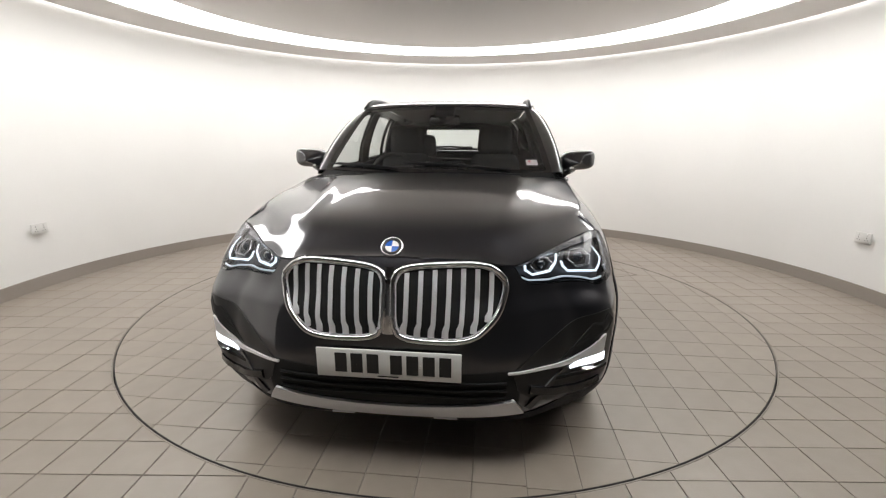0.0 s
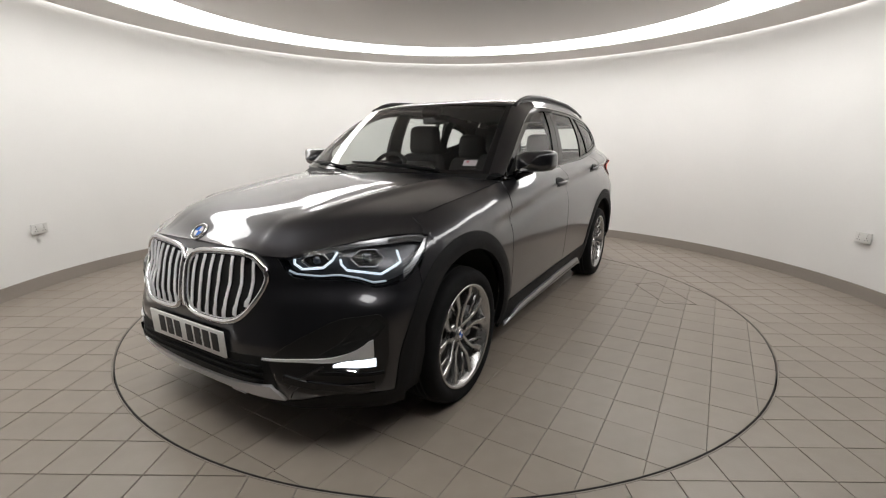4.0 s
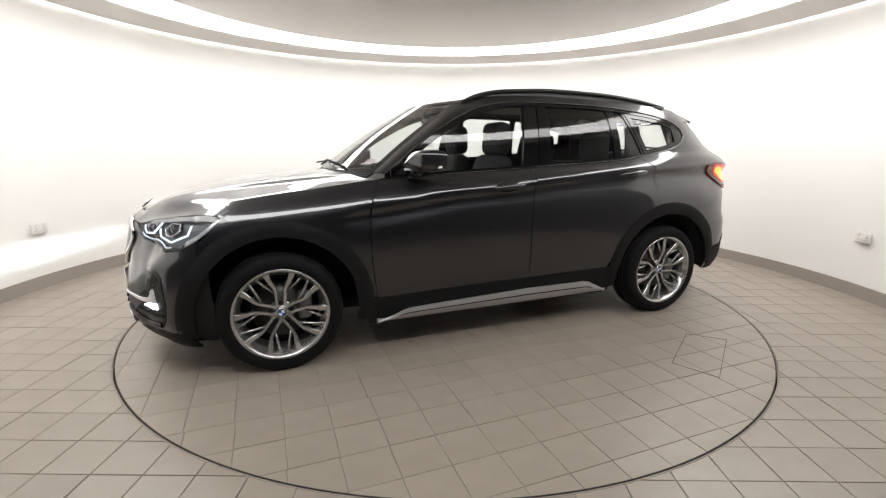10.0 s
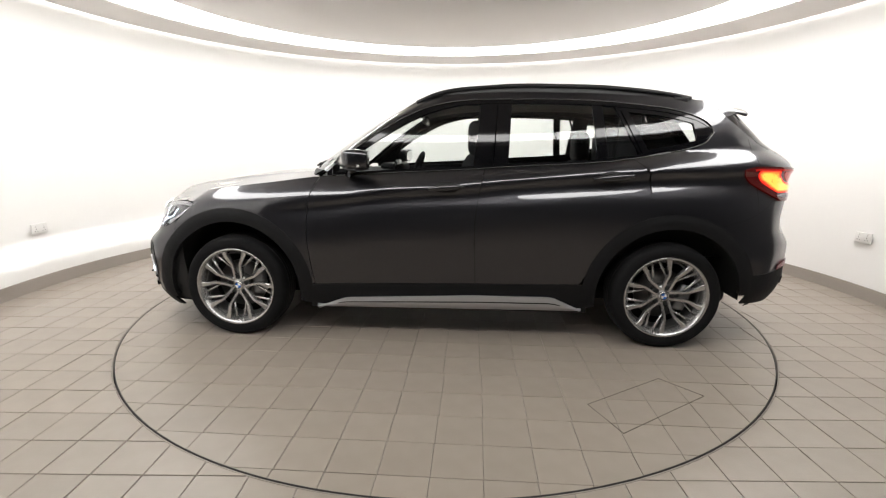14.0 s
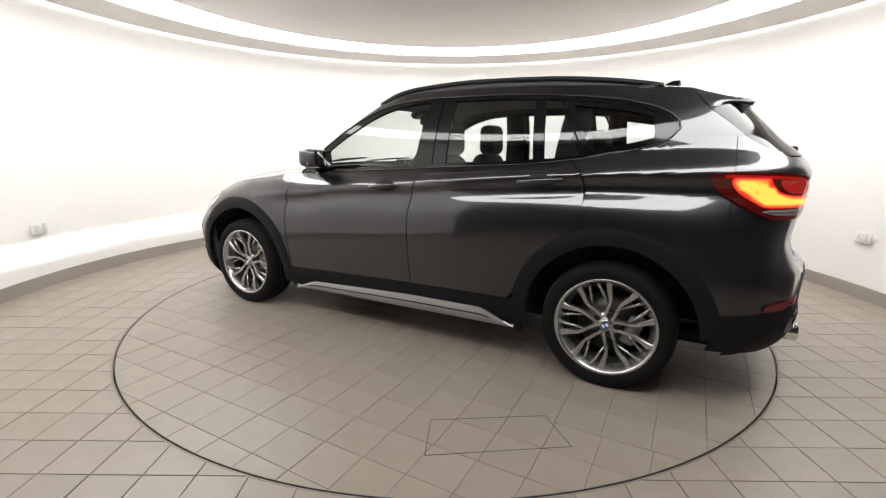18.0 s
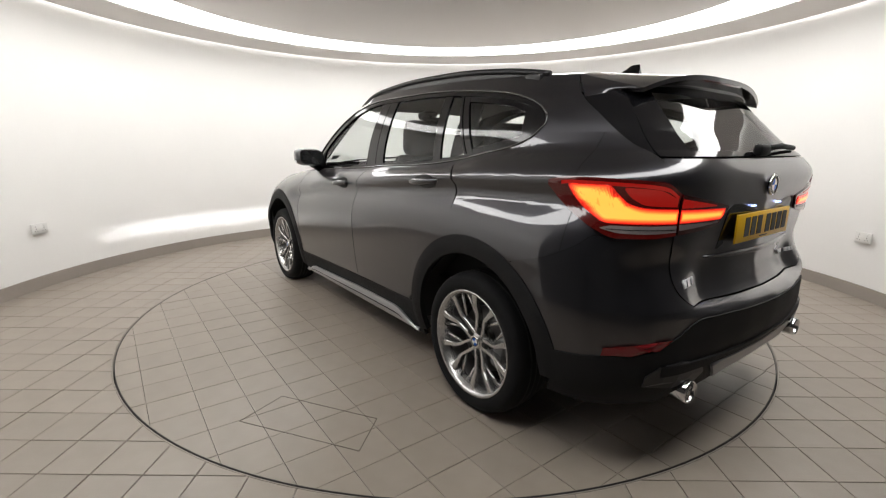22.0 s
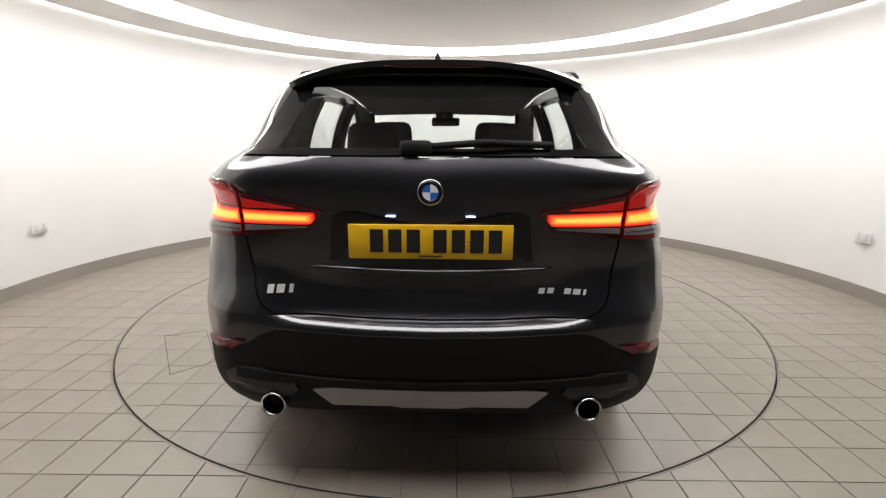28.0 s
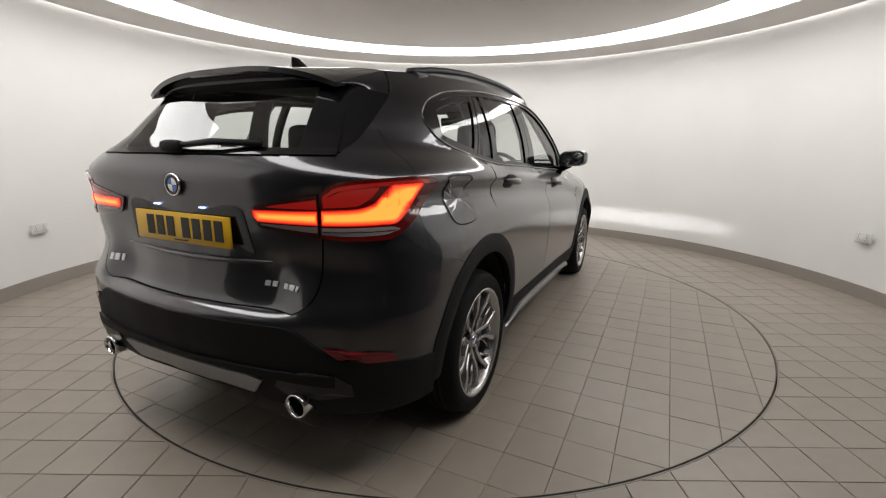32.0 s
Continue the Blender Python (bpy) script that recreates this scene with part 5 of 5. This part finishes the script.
def wheel(parent, hub, s):
    w = new("wheel")
    w.parent = parent
    w["label"] = "black tyre on a silver ten-spoke alloy wheel"
    w.matrix_local = pose(hub, s * 0.772, HUB_Z, 0, 0 if hub > 0 else -18, 0 if s > 0 else 180)
    part("tyre", lathe([(0.250, -0.10), (0.280, -0.111), (0.305, -0.106), (0.320, -0.088), (0.3275, -0.06), (0.3285, 0.0), (0.3275, 0.06), (0.320, 0.088), (0.311, 0.102), (0.303, 0.106), (0.298, 0.108), (0.280, 0.111), (0.262, 0.108), (0.250, 0.10)], 80), TYRE, w)
    part("rim", lathe([(0.225, -0.09), (0.225, 0.05), (0.232, 0.085), (0.2445, 0.096), (0.2515, 0.100), (0.2500, 0.106), (0.2400, 0.103), (0.2340, 0.094), (0.215, 0.06), (0.215, -0.09)], 80), ALLOY, w)
    part("barrel", lathe([(0.214, -0.085), (0.214, 0.055), (0.208, 0.05), (0.208, -0.085)], 48), ALLOYDARK, w)
    part("brake_disc", lathe([(0.02, -0.02), (0.155, -0.02), (0.155, 0.0), (0.02, 0.0)], 48), STEEL, w)
    part("caliper", box(0.075, 0.07, 0.16, (-0.125, 0.012, 0.02), 0.02), CALIPER, w)
    part("backing", lathe([(0.0005, -0.04), (0.208, -0.04), (0.208, -0.05)], 40), DARK, w)
    spokes(w)
    return w


def interior(P):
    cabin = part("cabin_floor", box(2.6, 1.40, 0.06, (-0.35, 0, 0.55), 0.02), TRIMMAT, P, "black cabin trim")
    part("headliner", sheet(lambda a, b: roof(lerp(0.04, 0.96, a), lerp(0.01, 0.97, b), -0.035), 20, 20, 0, Vector((0, 0, 2.5))), HEADLINER, P, "grey headliner")
    for s in (1, -1):
        part("door_trim", sheet(lambda a, b: Vector((lerp(0.8, -1.9, a), s * (side(lerp(0.8, -1.9, a), BELT(lerp(0.8, -1.9, a)) - 0.02) - 0.075 + 0.02 * (1 - b)), lerp(0.55, BELT(lerp(0.8, -1.9, a)) - 0.01, b))), 30, 6, 0.03, Vector((0, s * 2.0, 0.8))), TRIMMAT, P)
        for x0, x1, w in ((-0.185, -0.30, 0.05), (-1.02, -1.12, 0.05)):
            part("pillar_trim", skin_tube(x0, x1, s), TRIMMAT, P)
        part("rear_pillar_trim", sheet(lambda a, b: Vector((lerp(-1.50, -1.95, a) + lerp(-0.06, lerp(0.02, 0.19, a), b), s * (lerp(0.63, 0.595, a) - 0.085 * b), lerp(1.12, 1.41, b))), 6, 6, 0.02, Vector((-1.7, s * 2, 1.2))), TRIMMAT, P)
    dash = part("dashboard", sheet(lambda a, b: Vector((lerp(0.93, 0.42, b) - 0.15 * abs(2 * a - 1) ** 2 * (1 - b), lerp(-0.70, 0.70, a), 1.030 - 0.02 * (2 * b - 1) ** 2 - 0.10 * max(0, b - 0.8) / 0.2)), 24, 10, 0.25, Vector((0.6, 0, 0.5))), TRIMMAT, P, "black dashboard")
    part("instrument_hood", box(0.20, 0.34, 0.07, (0.50, -0.36, 1.035), 0.025), TRIMMAT, dash)
    part("screen", box(0.02, 0.24, 0.10, (0.42, 0.0, 1.055), 0.008), GLOSSBLACK, dash)
    sw = part("steering_wheel", tube([(0.0, 0.18 * math.cos(q), 0.18 * math.sin(q)) for q in np.linspace(0, math.tau, 33)[:-1]], 0.016, 8, True), TRIMMAT, P, "black steering wheel")
    sw.matrix_local = pose(0.33, -0.36, 0.985, 0, -22, 0)
    part("boss", box(0.05, 0.14, 0.12, (0, 0, 0), 0.03), TRIMMAT, sw)
    for q in (0, 180, 270):
        sp = box(0.02, 0.16, 0.035, (0, 0.09, 0), 0.008)
        sp.transform(Matrix.Rotation(radians(q), 4, "X"))
        part("wheel_spoke", sp, TRIMMAT, sw)

    def seat(name, x, y, wd, top, base_z=0.72, head=True, hx=0.0):
        st = part(name, box(0.50, wd, 0.18, (x + 0.22, y, base_z), 0.06, None, 3), SEATMAT, P, "dark grey cloth seat")
        back = box(0.14, wd, top - base_z + 0.05, (0, 0, (top - base_z) / 2), 0.06, None, 3)
        for v in back.verts:
            k = v.co.z / (top - base_z)
            v.co.y *= 1 - 0.22 * max(0, k) ** 2
        back.transform(Matrix.Rotation(radians(-17), 4, "Y"))
        back.transform(Matrix.Translation((x, y, base_z)))
        part("backrest", back, SEATMAT, st)
        if head:
            dx = -math.tan(radians(17)) * (top - base_z)
            hd = box(0.12, 0.28, 0.23, (0, 0, 0), 0.05, None, 3)
            for v in hd.verts:
                v.co.y *= 1.0 - 0.9 * max(0, v.co.z)
            part("headrest", hd, SEATMAT, st).location = (x + dx - 0.005, y, top + 0.118)
            for yy in (-0.05, 0.05):
                part("headrest_post", tube([(x + dx, y + yy, top - 0.02), (x + dx, y + yy, top + 0.08)], 0.006, 6), CHROME, st)
        return st
    seat("front_seat", -0.05, 0.36, 0.48, 1.14)
    seat("front_seat", -0.05, -0.36, 0.48, 1.14)
    seat("rear_seat", -0.92, 0.36, 0.52, 1.09)
    seat("rear_seat", -0.92, -0.36, 0.52, 1.09)
    seat("rear_seat", -0.92, 0.0, 0.20, 1.06, 0.72, False)
    part("load_cover", box(0.75, 1.16, 0.02, (-1.55, 0, 1.07), 0.006), TRIMMAT, P, "black luggage cover")
    part("rear_view_mirror", box(0.035, 0.22, 0.065, (0.20, -0.01, 1.395), 0.014, Matrix.Rotation(radians(-8), 4, "Y")), GLOSSBLACK, P, "interior mirror")
    part("mirror_arm", tube([(0.215, 0, 1.41), (0.275, 0, 1.46)], 0.012, 6), TRIMMAT, P)


def skin_tube(x0, x1, s):
    """An inner pillar trim leaning with the side glass."""
    def fn(a, b):
        x = lerp(lerp(-0.16, -0.20, b) + (x0 + 0.185), lerp(-0.34, -0.34, b) + (x1 + 0.30), a)
        z = lerp(DLO_LOW(x), DLO_TOP(x), b)
        return Vector((x, s * (side(x, z) - 0.035 - 0.03 * math.sin(math.pi * a)), z))
    return sheet(fn, 8, 8, 0.01, Vector((x0, s * 2.0, 1.2)))


CAR = build_car()
front_details(CAR)
side_details(CAR)
rear_details(CAR)
interior(CAR)
for hx in HUBS:
    for sd in (1, -1):
        wheel(CAR, hx, sd)


# ---- sockets on the wall ----
def socket(deg, z):
    s = tagged(new("wall_socket"), "white double power socket on the round wall", "socket", "wall sockets")
    a = radians(deg)
    r = WALL_R - 0.001
    s.matrix_basis = pose(r * math.cos(a), r * math.sin(a) + WALL_Y, z, 0, 0, deg + 90)
    part("faceplate", box(0.146, 0.010, 0.086, (0, 0.005, 0), 0.003), SOCKETWHITE, s)
    for x in (-0.036, 0.036):
        part("switch", box(0.012, 0.006, 0.02, (x, 0.012, 0.024), 0.002), SOCKETWHITE, s)
        for dx, dz, w, h in ((0, 0.002, 0.004, 0.010), (-0.011, -0.018, 0.008, 0.004), (0.011, -0.018, 0.008, 0.004)):
            part("slot", box(w, 0.004, h, (x + dx, 0.0095, dz)), DARK, s)
    return s


socket(177.68, 0.504)
socket(0.93, 0.496)


# ---- tiles, last ----
def clip_circle(poly, r, inside):
    """A convex polygon cut by a circle about the origin; the cut follows the curve."""
    out = []
    n = len(poly)
    for i in range(n):
        a, b = Vector(poly[i]), Vector(poly[(i + 1) % n])
        ia, ib = (a.length <= r) == inside, (b.length <= r) == inside
        if ia:
            out.append((a, False))
        d = b - a
        A, B, C = d.dot(d), 2 * a.dot(d), a.dot(a) - r * r
        q = B * B - 4 * A * C
        if q > 0:
            for t in sorted(((-B - math.sqrt(q)) / (2 * A), (-B + math.sqrt(q)) / (2 * A))):
                if 0 < t < 1 and ia != ib:
                    out.append((a + d * t, True))
    pts = []
    m = len(out)
    for i in range(m):
        p, cut = out[i]
        pts.append(p)
        q, cut2 = out[(i + 1) % m]
        if cut and cut2 and m > 2:
            a0, a1 = math.atan2(p.y, p.x), math.atan2(q.y, q.x)
            da = (a1 - a0 + math.pi) % math.tau - math.pi
            for k in range(1, 4):
                a = a0 + da * k / 4
                pts.append(Vector((r * math.cos(a), r * math.sin(a))))
    return pts


def slab(pts, centre, top, thick=0.011, edge=0.0022):
    """A tile of that outline with an eased edge, about its own centre."""
    bm = bmesh.new()
    c = Vector(centre)
    up, mid, low = [], [], []
    for p in pts:
        q = Vector((p[0], p[1])) - c
        i = q * (1 - edge / max(0.02, q.length))
        up.append(bm.verts.new((i.x, i.y, top)))
        mid.append(bm.verts.new((q.x, q.y, top - edge * 0.6)))
        low.append(bm.verts.new((q.x, q.y, top - thick)))
    bm.faces.new(up)
    n = len(pts)
    for i in range(n):
        k = (i + 1) % n
        bm.faces.new((mid[i], mid[k], up[k], up[i]))
        bm.faces.new((low[i], low[k], mid[k], mid[i]))
    bmesh.ops.recalc_face_normals(bm, faces=bm.faces[:])
    return bm


def pave(parent, cells, keep, rng, top, name="tile"):
    """Tiles as parts where keep says so, the rest joined."""
    shared = {}
    rest = bmesh.new()
    for pts, c, whole, size in cells:
        if keep(c):
            if whole:
                if size not in shared:
                    me = bpy.data.meshes.new(name)
                    b = slab([(-size / 2, -size / 2), (size / 2, -size / 2), (size / 2, size / 2), (-size / 2, size / 2)], (0, 0), 0)
                    b.to_mesh(me)
                    b.free()
                    me.materials.append(TILE)
                    shared[size] = me
                o = new(name, shared[size])
                o.parent = parent
            else:
                o = part(name, slab(pts, c, 0), TILE, parent)
            o.location = (c[0], c[1], top + rng.uniform(-0.0006, 0.0006))
            o.rotation_euler = (rng.uniform(-0.002, 0.002), rng.uniform(-0.002, 0.002), 0)
        else:
            b = slab(pts, c, top)
            bmesh.ops.translate(b, verts=b.verts[:], vec=(c[0], c[1], 0))
            me = bpy.data.meshes.new("t")
            b.to_mesh(me)
            b.free()
            rest.from_mesh(me)
            bpy.data.meshes.remove(me)
    o = part(name + "_bed", rest, TILE, parent)
    tagged(o, "beige square tiles, laid close", kind="stuff")
    return o


def turntable():
    t = tagged(new("turntable"), "round beige-tiled turntable flush with the floor, dark steel edge", "turntable")
    part("deck", lathe([(0.001, -0.006), (TABLE_R - 0.008, -0.006), (TABLE_R - 0.008, -0.06), (0.001, -0.06)], 128, "z"), TABLEGROUT, t)
    part("edge_ring", lathe([(TABLE_R - 0.0058, -0.03), (TABLE_R - 0.0058, 0.0005), (TABLE_R - 0.002, 0.0012), (TABLE_R - 0.001, -0.03)], 160, "z"), SEAM, t, "blackened steel edge")
    rng = random.Random(4)
    cells = []
    p, g = 0.1995, 0.0020
    R = TABLE_R - 0.0062
    for j in range(-21, 5):
        y0 = 1.716 + j * p
        shift = 0.124 + rng.uniform(-0.006, 0.006)
        for i in range(-13, 13):
            x0 = shift + i * p
            sq = [(x0 + g / 2, y0 + g / 2), (x0 + p - g / 2, y0 + g / 2), (x0 + p - g / 2, y0 + p - g / 2), (x0 + g / 2, y0 + p - g / 2)]
            far = [math.hypot(*q) for q in sq]
            if min(far) > R:
                continue
            whole = max(far) < R
            pts = sq if whole else clip_circle(sq, R, True)
            if len(pts) < 3:
                continue
            c = (x0 + p / 2, y0 + p / 2) if whole else tuple(sum((Vector((q[0], q[1])) for q in pts), Vector((0, 0))) / len(pts))
            cells.append((pts, c, whole, p - g))
    pave(t, cells, lambda c: not (abs(c[0]) < 1.15 and abs(c[1]) < 0.62), rng, 0.0)
    # access hatch cut across the tiles
    cs = [Vector((-0.88, 1.79)), Vector((-0.78, 1.57)), Vector((-1.22, 1.285)), Vector((-1.378, 1.45))]
    for a, b in zip(cs, cs[1:] + cs[:1]):
        d = (b - a)
        m = box(d.length, 0.004, 0.002, (0, 0, 0))
        m.transform(Matrix.Translation(((a.x + b.x) / 2, (a.y + b.y) / 2, 0.0004)) @ Matrix.Rotation(math.atan2(d.y, d.x), 4, "Z"))
        part("hatch_joint", m, GROUT, t)
    return t


TABLE = turntable()


def floor():
    f = tagged(link("floor", flat_ring(TABLE_R + 0.010, 8.5, -0.06, -0.006), GROUT), "beige square-tiled floor with brown joints", "floor", kind="structure")
    part("edge_ring", lathe([(TABLE_R + 0.004, -0.03), (TABLE_R + 0.004, 0.0005), (TABLE_R + 0.009, 0.001), (TABLE_R + 0.010, -0.03)], 160, "z"), SEAMLIGHT, f, "worn steel edge of the pit")
    rng = random.Random(9)
    p, g = 0.198, 0.0034
    R = TABLE_R + 0.0105
    hall = WALL_R * math.sin(radians(DOOR_E)) + 0.1
    cells = []
    for j in range(-22, 30):
        y0 = -2.119 + j * p
        for i in range(-24, 14):
            x0 = 1.06 + i * p
            sq = [(x0 + g / 2, y0 + g / 2), (x0 + p - g / 2, y0 + g / 2), (x0 + p - g / 2, y0 + p - g / 2), (x0 + g / 2, y0 + p - g / 2)]
            far = [math.hypot(*q) for q in sq]
            cx, cy = x0 + p / 2, y0 + p / 2
            in_hall = abs(cx) < hall and HALL_END - 0.2 < cy < 0
            if max(far) < R or (min(far) > WALL_R + 0.15 and not in_hall):
                continue
            whole = min(far) > R
            pts = sq if whole else clip_circle(sq, R, False)
            if len(pts) < 3:
                continue
            c = (cx, cy) if whole else tuple(sum((Vector((q[0], q[1])) for q in pts), Vector((0, 0))) / len(pts))
            cells.append((pts, c, whole, p - g))
    pave(f, cells, lambda c: -2.45 < c[1] < 0.75 and abs(c[0]) < 3.5, rng, 0.0)
    return f


floor()
TURN0, RATE = -95.80, -6.2508
SPOT = Vector((-0.0506, 0.015, 0.0))


def motions():
    rows_car, rows_table = [], []
    for i in range(17):
        t = 2.0 * i
        a = TURN0 + RATE * t
        m = pose(0, 0, 0, 0, 0, a)
        rows_table.append((t, m))
        rows_car.append((t, m @ Matrix.Translation(SPOT)))
    walk(TABLE, rows_table)
    walk(CAR, rows_car)


motions()
